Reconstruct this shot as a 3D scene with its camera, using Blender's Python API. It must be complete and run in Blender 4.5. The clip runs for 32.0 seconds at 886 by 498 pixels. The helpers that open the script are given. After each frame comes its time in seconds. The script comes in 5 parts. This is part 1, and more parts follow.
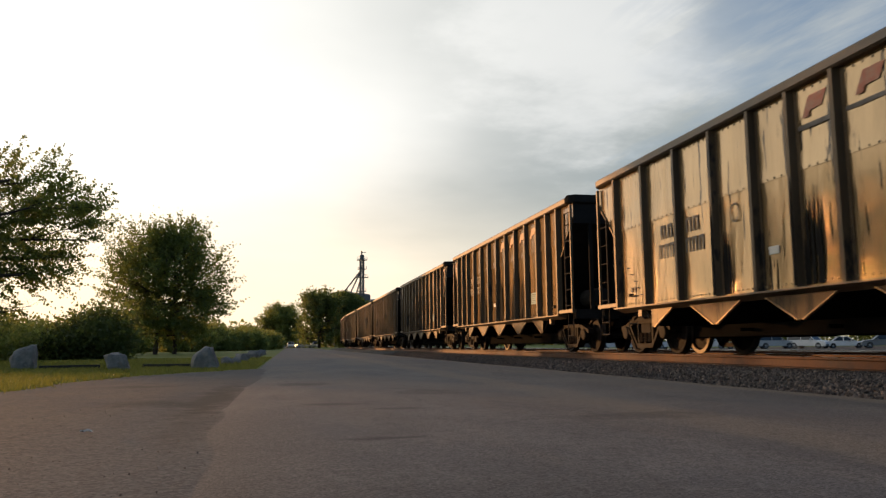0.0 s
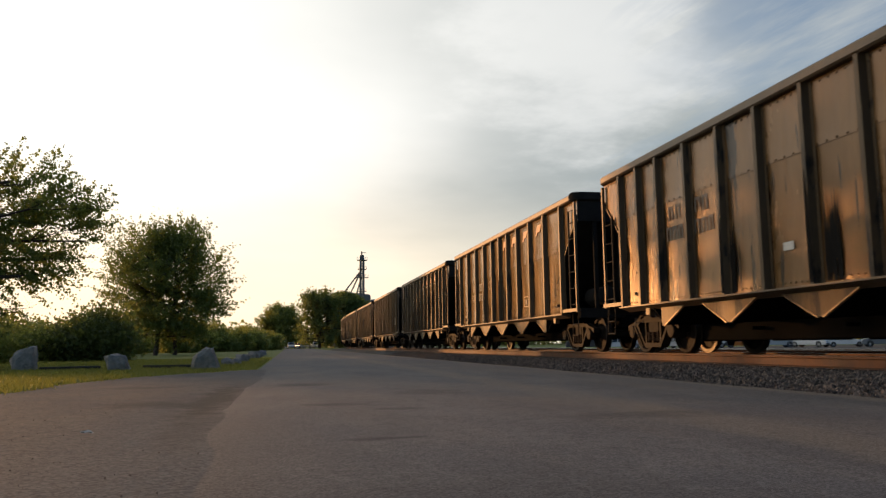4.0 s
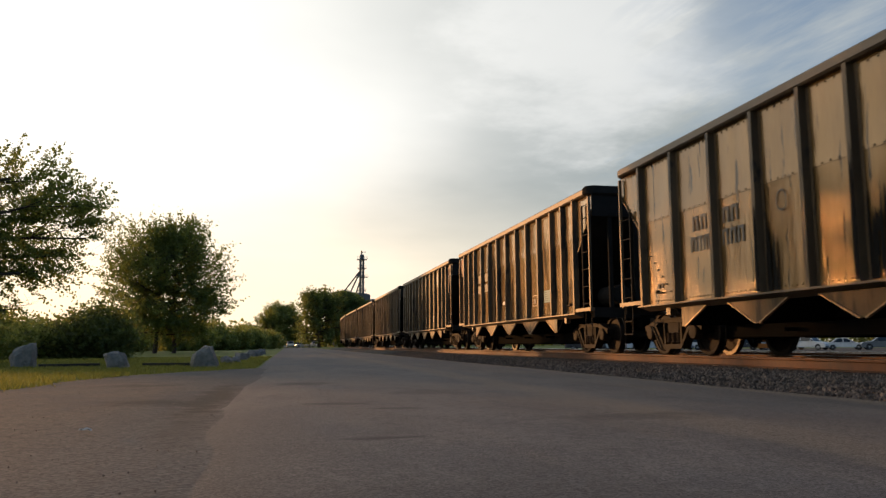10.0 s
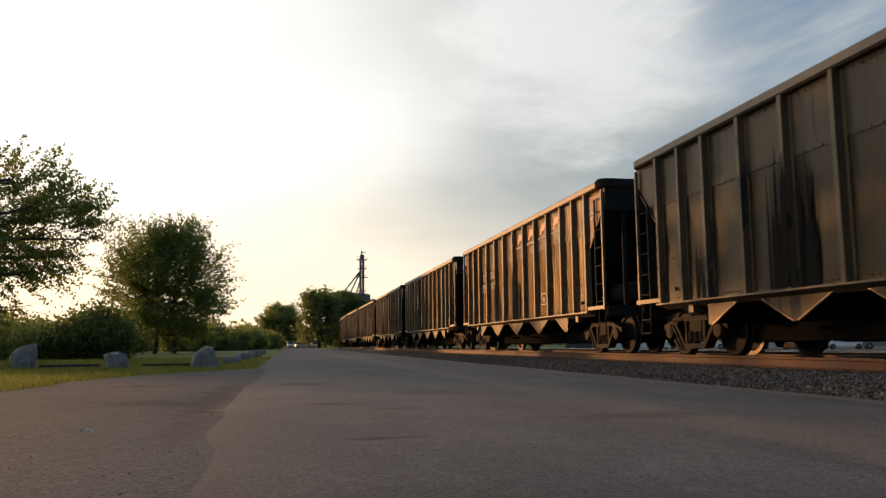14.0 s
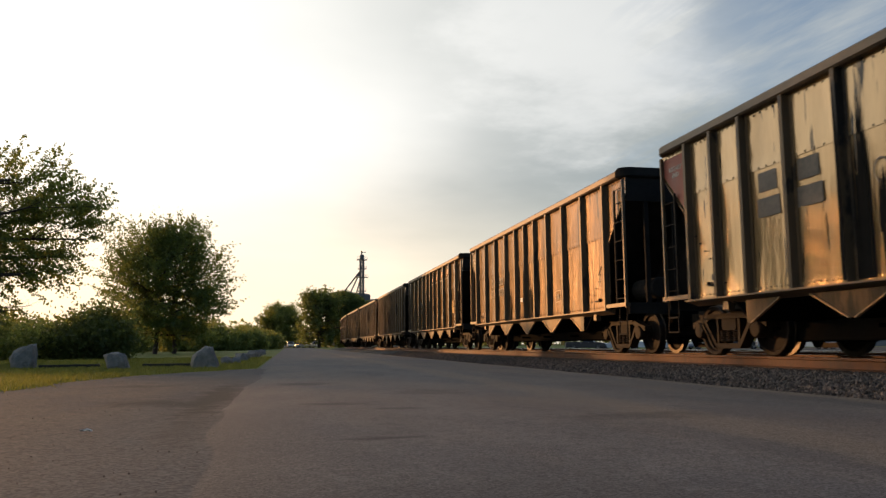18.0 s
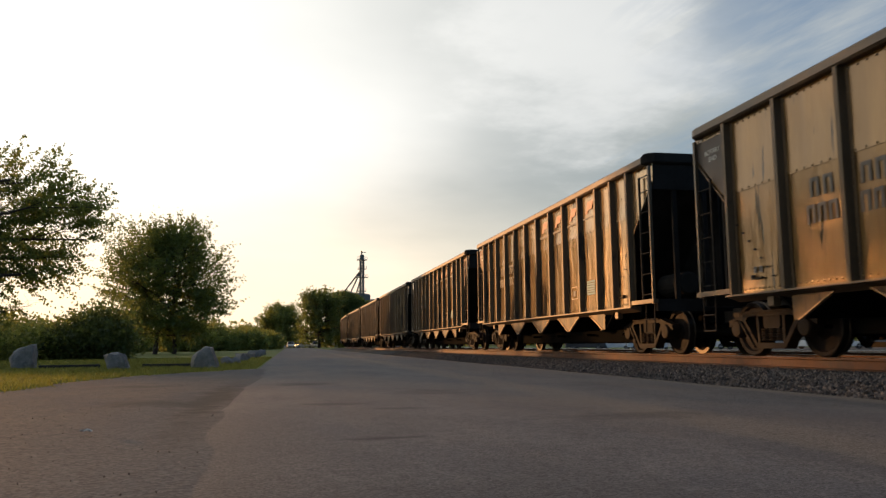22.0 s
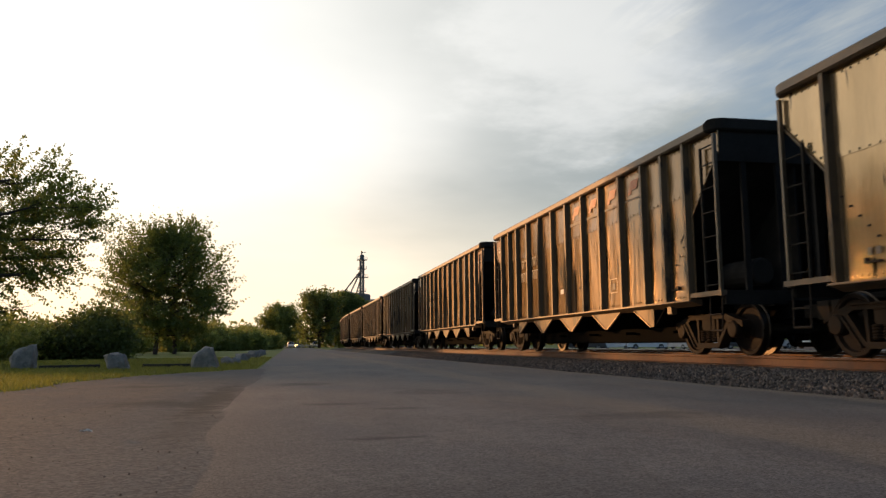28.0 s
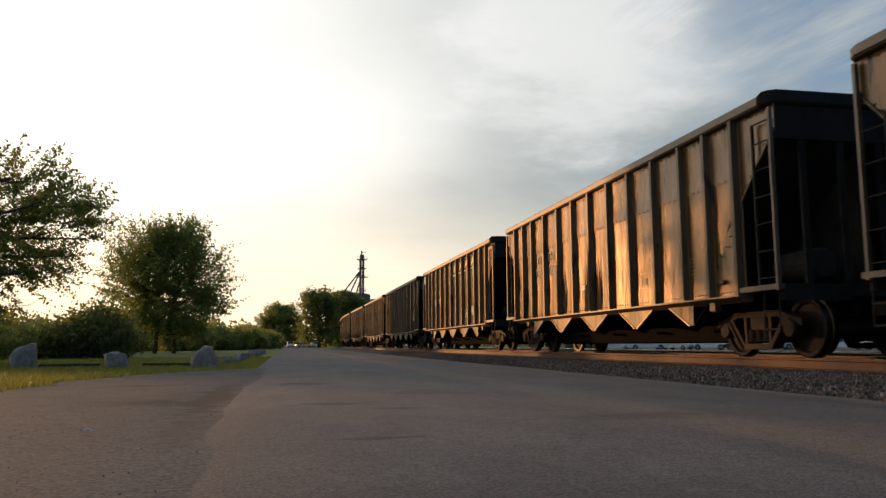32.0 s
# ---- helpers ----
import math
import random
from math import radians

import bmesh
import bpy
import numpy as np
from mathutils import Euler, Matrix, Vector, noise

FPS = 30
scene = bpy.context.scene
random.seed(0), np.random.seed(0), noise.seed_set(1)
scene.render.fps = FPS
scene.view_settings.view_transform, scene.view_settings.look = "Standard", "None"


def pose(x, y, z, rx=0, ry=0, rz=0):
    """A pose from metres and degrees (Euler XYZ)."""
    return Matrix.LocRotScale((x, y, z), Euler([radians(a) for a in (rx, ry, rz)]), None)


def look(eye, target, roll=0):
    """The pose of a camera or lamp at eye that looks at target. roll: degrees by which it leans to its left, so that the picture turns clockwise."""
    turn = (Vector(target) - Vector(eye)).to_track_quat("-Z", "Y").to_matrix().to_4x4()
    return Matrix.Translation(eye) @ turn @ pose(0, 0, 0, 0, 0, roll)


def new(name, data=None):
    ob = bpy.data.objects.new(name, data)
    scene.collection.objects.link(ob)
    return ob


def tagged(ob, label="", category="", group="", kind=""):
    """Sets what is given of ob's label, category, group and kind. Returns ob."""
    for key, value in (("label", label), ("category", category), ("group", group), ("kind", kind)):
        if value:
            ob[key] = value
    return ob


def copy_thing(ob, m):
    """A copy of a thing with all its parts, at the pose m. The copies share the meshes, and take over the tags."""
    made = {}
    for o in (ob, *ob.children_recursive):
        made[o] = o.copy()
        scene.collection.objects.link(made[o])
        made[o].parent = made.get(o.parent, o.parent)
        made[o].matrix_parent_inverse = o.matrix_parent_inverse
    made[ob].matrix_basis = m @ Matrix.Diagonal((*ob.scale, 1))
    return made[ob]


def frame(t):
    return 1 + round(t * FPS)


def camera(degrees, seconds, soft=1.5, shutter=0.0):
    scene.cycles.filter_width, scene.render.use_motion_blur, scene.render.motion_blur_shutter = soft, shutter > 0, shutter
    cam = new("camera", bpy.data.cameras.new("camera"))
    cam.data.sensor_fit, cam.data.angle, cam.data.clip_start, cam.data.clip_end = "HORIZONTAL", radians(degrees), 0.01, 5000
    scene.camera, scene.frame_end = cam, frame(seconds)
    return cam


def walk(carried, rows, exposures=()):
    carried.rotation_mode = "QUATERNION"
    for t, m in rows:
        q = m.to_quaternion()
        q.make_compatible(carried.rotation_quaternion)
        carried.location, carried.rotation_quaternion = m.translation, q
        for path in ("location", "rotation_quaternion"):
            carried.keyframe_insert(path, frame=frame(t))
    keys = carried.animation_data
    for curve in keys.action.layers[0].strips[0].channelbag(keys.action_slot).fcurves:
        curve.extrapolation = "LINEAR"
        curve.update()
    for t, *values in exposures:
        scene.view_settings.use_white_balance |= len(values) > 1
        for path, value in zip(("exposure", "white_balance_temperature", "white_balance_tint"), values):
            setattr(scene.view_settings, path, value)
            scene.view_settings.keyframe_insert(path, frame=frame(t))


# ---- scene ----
# World: y runs along the railway, away from the camera; x to the right; the road surface lies at z = 0.
EYE = Vector((0.0, 0.0, 0.55))
YAW, TILT, LEAN = -11.22, 6.98, -0.33

cam = camera(59.12, 32.0, soft=1.3, shutter=0.15)


def view(lean):
    return Matrix.Translation(EYE) @ pose(0, 0, 0, 0, 0, YAW) @ pose(0, 0, 0, 90 + TILT) @ pose(0, 0, 0, 0, 0, LEAN + lean)


# the small lean of the camera on its stand, in degrees
PATH = [
    (0.0, -0.22), (1.0, -0.24), (2.0, -0.29), (3.0, -0.36), (4.5, -0.43), (5.5, -0.50), (6.0, -0.57), (6.5, -0.48), (7.0, -0.39),
    (7.5, -0.24), (8.0, -0.15), (9.0, -0.02), (10.0, 0.0), (13.0, 0.0), (14.0, -0.12), (15.2, -0.2), (16.5, -0.22), (17.5, -0.16), (19.0, -0.12),
    (21.5, -0.18), (24.0, -0.12), (25.5, -0.16), (27.5, -0.22), (28.5, -0.16), (30.0, -0.05), (32.0, -0.03),
]
walk(cam, [(t, view(a)) for t, a in PATH])

# ---- world, sun, exposure ----
SUN_AZIMUTH, SUN_HEIGHT = -40.0, 3.6
SUN_WAY = Vector((math.sin(radians(SUN_AZIMUTH)) * math.cos(radians(SUN_HEIGHT)),
                  math.cos(radians(SUN_AZIMUTH)) * math.cos(radians(SUN_HEIGHT)), math.sin(radians(SUN_HEIGHT))))
scene.view_settings.exposure = 0.0

sun = new("sun", bpy.data.lights.new("sun", "SUN"))
sun.data.energy, sun.data.angle, sun.data.color = 4.4, radians(1.0), (1.0, 0.49, 0.18)
sun.matrix_world = look(SUN_WAY * 100, (0, 0, 0))


class Nodes:
    """Short ways to write a node tree."""

    def __init__(self, tree):
        self.tree = tree
        tree.nodes.clear()

    def add(self, kind):
        return self.tree.nodes.new(kind)

    def put(self, socket, value):
        if isinstance(value, bpy.types.NodeSocket):
            self.tree.links.new(value, socket)
        elif value is not None:
            if isinstance(value, tuple) and len(value) == 3 and socket.type == "RGBA":
                value = (*value, 1.0)
            socket.default_value = value

    def math(self, op, a, b=None, c=None, clamp=False):
        node = self.add("ShaderNodeMath")
        node.operation, node.use_clamp = op, clamp
        for socket, value in zip(node.inputs, (a, b, c)):
            self.put(socket, value)
        return node.outputs[0]

    def vec(self, op, a, b=None):
        node = self.add("ShaderNodeVectorMath")
        node.operation = op
        self.put(node.inputs[0], a)
        self.put(node.inputs[1], b)
        return node.outputs["Value"] if op in ("DOT_PRODUCT", "LENGTH") else node.outputs[0]

    def mix(self, fac, a, b, blend="MIX"):
        node = self.add("ShaderNodeMix")
        node.data_type, node.blend_type = "RGBA", blend
        self.put(node.inputs["Factor"], fac)
        self.put(node.inputs[6], a)
        self.put(node.inputs[7], b)
        return node.outputs[2]

    def ramp(self, fac, low, high, a=0.0, b=1.0):
        node = self.add("ShaderNodeMapRange")
        node.interpolation_type = "SMOOTHSTEP"
        for socket, value in zip(node.inputs, (fac, low, high, a, b)):
            self.put(socket, value)
        return node.outputs[0]

    def noise(self, where, scale, detail=4.0, rough=0.55, stretch=None):
        if stretch:
            where = self.vec("MULTIPLY", where, stretch)
        node = self.add("ShaderNodeTexNoise")
        self.put(node.inputs["Vector"], where)
        self.put(node.inputs["Scale"], scale)
        self.put(node.inputs["Detail"], detail)
        self.put(node.inputs["Roughness"], rough)
        return node.outputs["Fac"]


world = bpy.data.worlds.new("world")
scene.world = world
world.use_nodes = True
W = Nodes(world.node_tree)
way = W.add("ShaderNodeTexCoord").outputs["Generated"]
sky = W.add("ShaderNodeTexSky")
sky.sky_type, sky.sun_disc, sky.sun_elevation, sky.sun_rotation = "NISHITA", False, radians(SUN_HEIGHT), radians(SUN_AZIMUTH)
sky.air_density, sky.dust_density, sky.ozone_density = 1.0, 1.5, 2.0
clear = W.vec("MULTIPLY", sky.outputs[0], (0.24, 0.27, 0.33))
parts = W.add("ShaderNodeSeparateXYZ")
W.put(parts.inputs[0], way)
up = W.math("MAXIMUM", parts.outputs[2], 0.0)
# the cloud deck as a flat layer: the place where the line of sight meets it
lift = W.math("ADD", up, 0.12)
flat = W.add("ShaderNodeCombineXYZ")
W.put(flat.inputs[0], W.math("DIVIDE", parts.outputs[0], lift))
W.put(flat.inputs[1], W.math("DIVIDE", parts.outputs[1], lift))
toward = W.math("MAXIMUM", W.vec("DOT_PRODUCT", way, tuple(SUN_WAY)), 0.0)
big = W.noise(flat.outputs[0], 0.55, 5.0, 0.55)
soft = W.noise(flat.outputs[0], 0.62, 2.0, 0.45)
turned_flat = W.add("ShaderNodeVectorRotate")
turned_flat.rotation_type = "Z_AXIS"
W.put(turned_flat.inputs["Vector"], flat.outputs[0])
W.put(turned_flat.inputs["Angle"], radians(-14))
wisp = W.noise(turned_flat.outputs[0], 1.5, 7.0, 0.62, (2.2, 0.5, 1.0))
wisp = W.math("MULTIPLY", wisp, W.ramp(parts.outputs[0], 0.12, 0.5, 0.75, 1.0))
veil = W.ramp(W.math("ADD", W.math("MULTIPLY", toward, 0.9), W.math("MULTIPLY", big, 0.8)), 0.44, 0.86)
veil = W.math("ADD", veil, W.math("MULTIPLY", W.ramp(wisp, 0.44, 0.70), 0.6), clamp=True)
veil = W.math("MAXIMUM", veil, W.ramp(up, 0.3, 0.0))
glow = W.ramp(W.math("ADD", toward, W.math("MULTIPLY", W.math("ADD", W.math("MULTIPLY", soft, 0.6), W.math("MULTIPLY", big, 0.4)), 0.35)), 0.60, 1.12)
grey = W.mix(W.ramp(W.math("ADD", W.math("MULTIPLY", soft, 0.6), W.math("MULTIPLY", big, 0.4)), 0.34, 0.66), (0.345, 0.392, 0.40), (0.61, 0.635, 0.635))
# a whiter heap of cloud high up
heap = W.math("ADD", W.vec("DOT_PRODUCT", way, (0.338, 0.853, 0.398)), W.math("MULTIPLY", W.math("SUBTRACT", W.noise(flat.outputs[0], 2.4, 5.0, 0.6), 0.5), 0.05))
grey = W.mix(W.ramp(heap, 0.978, 1.0, 0.0, 0.55), grey, (0.98, 0.98, 0.96))
warm = W.mix(W.ramp(up, 0.0, 0.3), (1.50, 1.19, 0.80), (1.36, 1.32, 1.23))
# away from the low sun the deck is lit less and less
behind = W.ramp(W.vec("DOT_PRODUCT", way, (SUN_WAY.x, SUN_WAY.y, 0.0)), -0.75, 0.12, 0.26, 1.0)
grey = W.vec("SCALE", grey)
W.put(grey.node.inputs["Scale"], behind)
low = W.mix(W.math("MULTIPLY", W.ramp(up, 0.22, 0.0), behind), grey, (0.96, 0.87, 0.68))
cloud = W.mix(glow, low, warm)
shade = W.add("ShaderNodeBackground")
W.put(shade.inputs[0], W.mix(veil, clear, cloud))
W.put(shade.inputs[1], 1.0)
W.tree.links.new(shade.outputs[0], W.add("ShaderNodeOutputWorld").inputs[0])


# ---- materials ----
def material(name, colour, rough=0.8, metal=0.0, colour2=None, scale=4.0, fine=60.0, bump=0.2, stretch=None, stain=None, stain_scale=1.0,
             stain_low=0.52, stain_high=0.7, stain_stretch=None, vary=0.0, island=False, spec=0.5, rough_vary=0.15, depth=0.01, speck=0.35, fine_bump=1.0):
    m = bpy.data.materials.new(name)
    m.use_nodes = True
    n = Nodes(m.node_tree)
    where = n.add("ShaderNodeTexCoord").outputs["Object"]
    if vary and not island:
        info = n.add("ShaderNodeObjectInfo")
        shift = n.math("MULTIPLY", info.outputs["Random"], 37.0)
        node = n.add("ShaderNodeCombineXYZ")
        for k in range(3):
            n.put(node.inputs[k], shift)
        where = n.vec("ADD", where, node.outputs[0])
    coarse = n.noise(where, scale, 5.0, 0.6, stretch)
    grain = n.noise(where, fine, 8.0, 0.72, stretch)
    second = colour2 or tuple(c * 0.6 for c in colour)
    base = n.mix(n.ramp(coarse, 0.3, 0.7), second, colour)
    base = n.mix(n.math("MULTIPLY", n.ramp(grain, 0.40, 0.66), speck), base, tuple(c * 0.45 for c in colour))
    if stain:
        spots = n.noise(where, stain_scale, 6.0, 0.65, stain_stretch)
        base = n.mix(n.ramp(spots, stain_low, stain_high), base, stain)
        if stain_stretch:
            drips = n.noise(where, stain_scale * 3.4, 3.0, 0.5, stain_stretch)
            base = n.mix(n.math("MULTIPLY", n.ramp(drips, 0.64, 0.69), 0.85), base, stain)
    if vary or island:
        pick = n.add("ShaderNodeNewGeometry").outputs["Random Per Island"] if island else info.outputs["Random"]
        amount = vary or 0.5
        tone = n.add("ShaderNodeHueSaturation")
        n.put(tone.inputs["Value"], n.math("ADD", n.math("MULTIPLY", pick, amount), 1.0 - amount / 2))
        n.put(tone.inputs["Color"], base)
        base = tone.outputs[0]
    bs = n.add("ShaderNodeBsdfPrincipled")
    n.put(bs.inputs["Base Color"], base)
    n.put(bs.inputs["Metallic"], metal)
    n.put(bs.inputs["Specular IOR Level"], spec)
    n.put(bs.inputs["Roughness"], n.math("ADD", n.math("MULTIPLY", coarse, rough_vary * 2), rough - rough_vary, clamp=True))
    if bump:
        bp = n.add("ShaderNodeBump")
        n.put(bp.inputs["Strength"], bump)
        n.put(bp.inputs["Distance"], depth)
        n.put(bp.inputs["Height"], n.math("ADD", n.math("MULTIPLY", grain, fine_bump), coarse))
        n.put(bs.inputs["Normal"], bp.outputs[0])
    out = n.add("ShaderNodeOutputMaterial")
    n.tree.links.new(bs.outputs[0], out.inputs[0])
    return m


def leaf_material(name, colour, colour2):
    m = bpy.data.materials.new(name)
    m.use_nodes = True
    n = Nodes(m.node_tree)
    pick = n.add("ShaderNodeNewGeometry").outputs["Random Per Island"]
    base = n.mix(pick, colour, colour2)
    bs = n.add("ShaderNodeBsdfPrincipled")
    n.put(bs.inputs["Base Color"], base)
    n.put(bs.inputs["Roughness"], 0.55)
    thin_side = n.add("ShaderNodeBsdfTranslucent")
    n.put(thin_side.inputs["Color"], n.mix(0.5, base, (0.26, 0.28, 0.05)))
    both = n.add("ShaderNodeMixShader")
    n.put(both.inputs[0], 0.56)
    n.tree.links.new(bs.outputs[0], both.inputs[1])
    n.tree.links.new(thin_side.outputs[0], both.inputs[2])
    n.tree.links.new(both.outputs[0], n.add("ShaderNodeOutputMaterial").inputs[0])
    return m


M = {}


def paving(name, light, dark, brown, stones, wear, spots=(), seam=None, lumps=0.0, verge=None):
    """Old asphalt: stone speckle, blotches, brown dust in streaks along the road, darker worn patches and placed dark
    spots.
    """
    m = bpy.data.materials.new(name)
    m.use_nodes = True
    n = Nodes(m.node_tree)
    where = n.add("ShaderNodeTexCoord").outputs["Object"]
    cells = n.add("ShaderNodeTexVoronoi")
    n.put(cells.inputs["Vector"], where)
    n.put(cells.inputs["Scale"], stones)
    pick = n.add("ShaderNodeSeparateColor")
    n.put(pick.inputs[0], cells.outputs["Color"])
    blotch = n.noise(where, 1.1, 6.0, 0.62, (1.0, 0.45, 1.0))
    small = n.noise(where, 9.0, 6.0, 0.68)
    broad = n.noise(where, 0.3, 4.0, 0.6, (1.6, 0.3, 1.0))
    base = n.mix(n.ramp(blotch, 0.34, 0.66), dark, light)
    base = n.mix(n.math("MULTIPLY", n.ramp(broad, 0.42, 0.62), 0.7), base, brown)
    base = n.mix(n.math("MULTIPLY", n.ramp(small, 0.46, 0.66), 0.2 + 0.35 * wear), base, tuple(c * 0.5 for c in dark))
    base = n.mix(n.math("MULTIPLY", n.ramp(n.noise(where, 0.9, 5.0, 0.7, (0.7, 1.6, 1.0)), 0.60, 0.68), wear), base, tuple(c * 0.42 for c in dark))
    # cooler patches where the binder shows
    base = n.mix(n.math("MULTIPLY", n.ramp(n.noise(where, 0.55, 4.0, 0.6, (1.0, 0.5, 1.0)), 0.5, 0.64), 0.75), base, (dark[0] * 0.96, dark[1] * 1.0, dark[2] * 1.05))
    if seam:
        # gravel trodden over the seam between road and apron close by
        axis = n.add("ShaderNodeSeparateXYZ")
        n.put(axis.inputs[0], where)
        away = n.math("ABSOLUTE", n.math("ADD", axis.outputs[0], n.math("ADD", n.math("MULTIPLY", n.noise(where, 2.5, 4.0, 0.6), 0.5), 0.33)))
        band = n.math("MULTIPLY", n.ramp(away, 1.25, 0.15), n.ramp(axis.outputs[1], 9.0, 5.0, 0.12, 0.9))
        base = n.mix(band, base, seam)
    if verge:
        # tan dust and fines gathered along the railway side, and a faint worn trail beside it
        side = n.math("ADD", axis.outputs[0], n.math("MULTIPLY", n.noise(where, 1.8, 4.0, 0.65), 0.5))
        base = n.mix(n.ramp(n.math("ABSOLUTE", n.math("SUBTRACT", side, verge[0] + 0.25)), 0.32, 0.05, 0.0, 0.8), base, verge[1])
        base = n.mix(n.ramp(n.math("ABSOLUTE", n.math("SUBTRACT", side, verge[0] - 2.2)), 0.45, 0.1, 0.0, 0.5), base, verge[1])
    for x, y, rx, ry, depth in spots:
        # a dark spot with a frayed outline
        off = n.vec("MULTIPLY", n.vec("SUBTRACT", where, (x, y, 0.0)), (1 / rx, 1 / ry, 0.0))
        far = n.math("ADD", n.vec("LENGTH", off), n.math("MULTIPLY", n.math("SUBTRACT", n.noise(where, 3.5, 5.0, 0.65), 0.5), 2.2))
        base = n.mix(n.ramp(far, 1.25, 0.35, 0.0, depth), base, tuple(c * 0.36 for c in dark))
    tone = n.add("ShaderNodeHueSaturation")
    n.put(tone.inputs["Value"], n.math("ADD", n.math("MULTIPLY", pick.outputs[0], 0.9), 0.55))
    n.put(tone.inputs["Color"], base)
    bs = n.add("ShaderNodeBsdfPrincipled")
    n.put(bs.inputs["Base Color"], tone.outputs[0])
    n.put(bs.inputs["Roughness"], 0.88)
    n.put(bs.inputs["Specular IOR Level"], 0.3)
    bp = n.add("ShaderNodeBump")
    n.put(bp.inputs["Strength"], 0.5)
    n.put(bp.inputs["Distance"], 0.008 + 0.006 * lumps)
    n.put(bp.inputs["Height"], n.math("ADD", n.math("ADD", n.math("MULTIPLY", pick.outputs[1], 0.5), n.math("MULTIPLY", small, 0.7)), n.math("MULTIPLY", n.noise(where, 16.0, 3.0, 0.6), lumps)))
    n.put(bs.inputs["Normal"], bp.outputs[0])
    n.tree.links.new(bs.outputs[0], n.add("ShaderNodeOutputMaterial").inputs[0])
    return m


SEAM_TONE = (0.098, 0.088, 0.082)
M["asphalt"] = paving("worn_asphalt", (0.148, 0.134, 0.125), (0.106, 0.098, 0.095), (0.165, 0.133, 0.110), 110.0, 0.3,
                      ((0.60, 4.66, 0.27, 0.08, 0.75), (0.45, 7.5, 0.35, 0.2, 0.55), (0.95, 6.8, 0.25, 0.15, 0.5), (0.25, 11.5, 0.5, 0.5, 0.6), (2.6, 5.6, 0.7, 0.3, 0.45), (1.6, 9.0, 0.5, 0.6, 0.4), (0.3, 2.5, 1.5, 0.8, 0.28)), SEAM_TONE, 0.15, (5.36, (0.20, 0.158, 0.118)))
# the first spot is a long dark strip along the dip beside the road
M["apron"] = paving("gravelly_asphalt", (0.092, 0.080, 0.073), (0.058, 0.053, 0.053), (0.112, 0.087, 0.071), 62.0, 0.75,
                    ((-0.80, 9.6, 0.24, 3.2, 0.95), (-1.3, 8.4, 0.6, 0.5, 0.8), (-2.1, 12.0, 0.6, 0.4, 0.7), (-0.7, 6.0, 0.2, 1.5, 0.4), (-1.1, 2.4, 1.5, 0.9, 0.3)), SEAM_TONE, 0.7)
M["grass_ground"] = material("grass_ground", (0.165, 0.195, 0.055), 0.9, colour2=(0.11, 0.14, 0.040), scale=0.6, fine=30, bump=0.6, depth=0.02, spec=0.1,
                             stain=(0.16, 0.14, 0.035), stain_scale=0.25)
M["blade"] = leaf_material("grass_blade", (0.135, 0.145, 0.028), (0.28, 0.235, 0.05))
M["ballast"] = material("ballast_bed", (0.07, 0.063, 0.058), 0.95, colour2=(0.028, 0.026, 0.025), scale=18, fine=60, bump=1.0, depth=0.03)
M["stone"] = material("ballast_stone", (0.145, 0.115, 0.096), 0.9, colour2=(0.075, 0.06, 0.051), scale=8, fine=60, bump=0.3, island=True, vary=1.4, rough_vary=0.05)
M["rock"] = material("granite_rock", (0.35, 0.315, 0.275), 0.85, colour2=(0.20, 0.18, 0.158), scale=4, fine=45, bump=0.7, depth=0.03,
                     stain=(0.12, 0.11, 0.09), stain_scale=2.5)
M["rail"] = material("rusty_rail", (0.15, 0.058, 0.022), 0.75, colour2=(0.07, 0.028, 0.013), scale=3, fine=50, bump=0.3, depth=0.004, metal=0.0)
M["rail_top"] = material("polished_rail", (0.5, 0.47, 0.44), 0.3, metal=1.0, scale=6, fine=90, bump=0.05)
M["tie"] = material("creosoted_tie", (0.07, 0.055, 0.045), 0.9, colour2=(0.035, 0.03, 0.026), scale=3, fine=30, bump=0.6, stretch=(0.2, 2, 2))
# dark tone of the bars that stand in for shadow on the grass
M["timber"] = material("weathered_timber", (0.05, 0.04, 0.03), 0.9, scale=3, fine=30, bump=0.6)
SHEET_LOOK = dict(scale=2.0, fine=14, bump=0.55, depth=0.03, stretch=(1, 1, 0.22), stain_stretch=(1, 1, 0.10), vary=0.22, rough_vary=0.06, speck=0.14, fine_bump=0.06)
GRIME = (0.010, 0.008, 0.006)
M["sheet"] = material("weathered_aluminium", (0.17, 0.092, 0.033), 0.26, metal=0.36, spec=0.45, colour2=(0.12, 0.063, 0.022), stain=GRIME, stain_scale=2.4, stain_low=0.60, stain_high=0.66, **SHEET_LOOK)
M["sheet_mid"] = material("dusty_aluminium", (0.26, 0.155, 0.060), 0.17, metal=0.44, spec=0.6, colour2=(0.19, 0.111, 0.042), stain=GRIME, stain_scale=2.4, stain_low=0.60, stain_high=0.66, **SHEET_LOOK)
M["sheet_bright"] = material("cleaner_aluminium", (0.475, 0.325, 0.168), 0.13, metal=0.64, spec=0.8, colour2=(0.36, 0.242, 0.12), stain=GRIME, stain_scale=2.4, stain_low=0.61, stain_high=0.66, **SHEET_LOOK)
M["sheet_dark"] = material("grimy_steel", (0.05, 0.036, 0.018), 0.42, metal=0.4, spec=0.25, colour2=(0.026, 0.019, 0.011), stain=GRIME, stain_scale=2.2, stain_low=0.55, stain_high=0.68, **SHEET_LOOK)
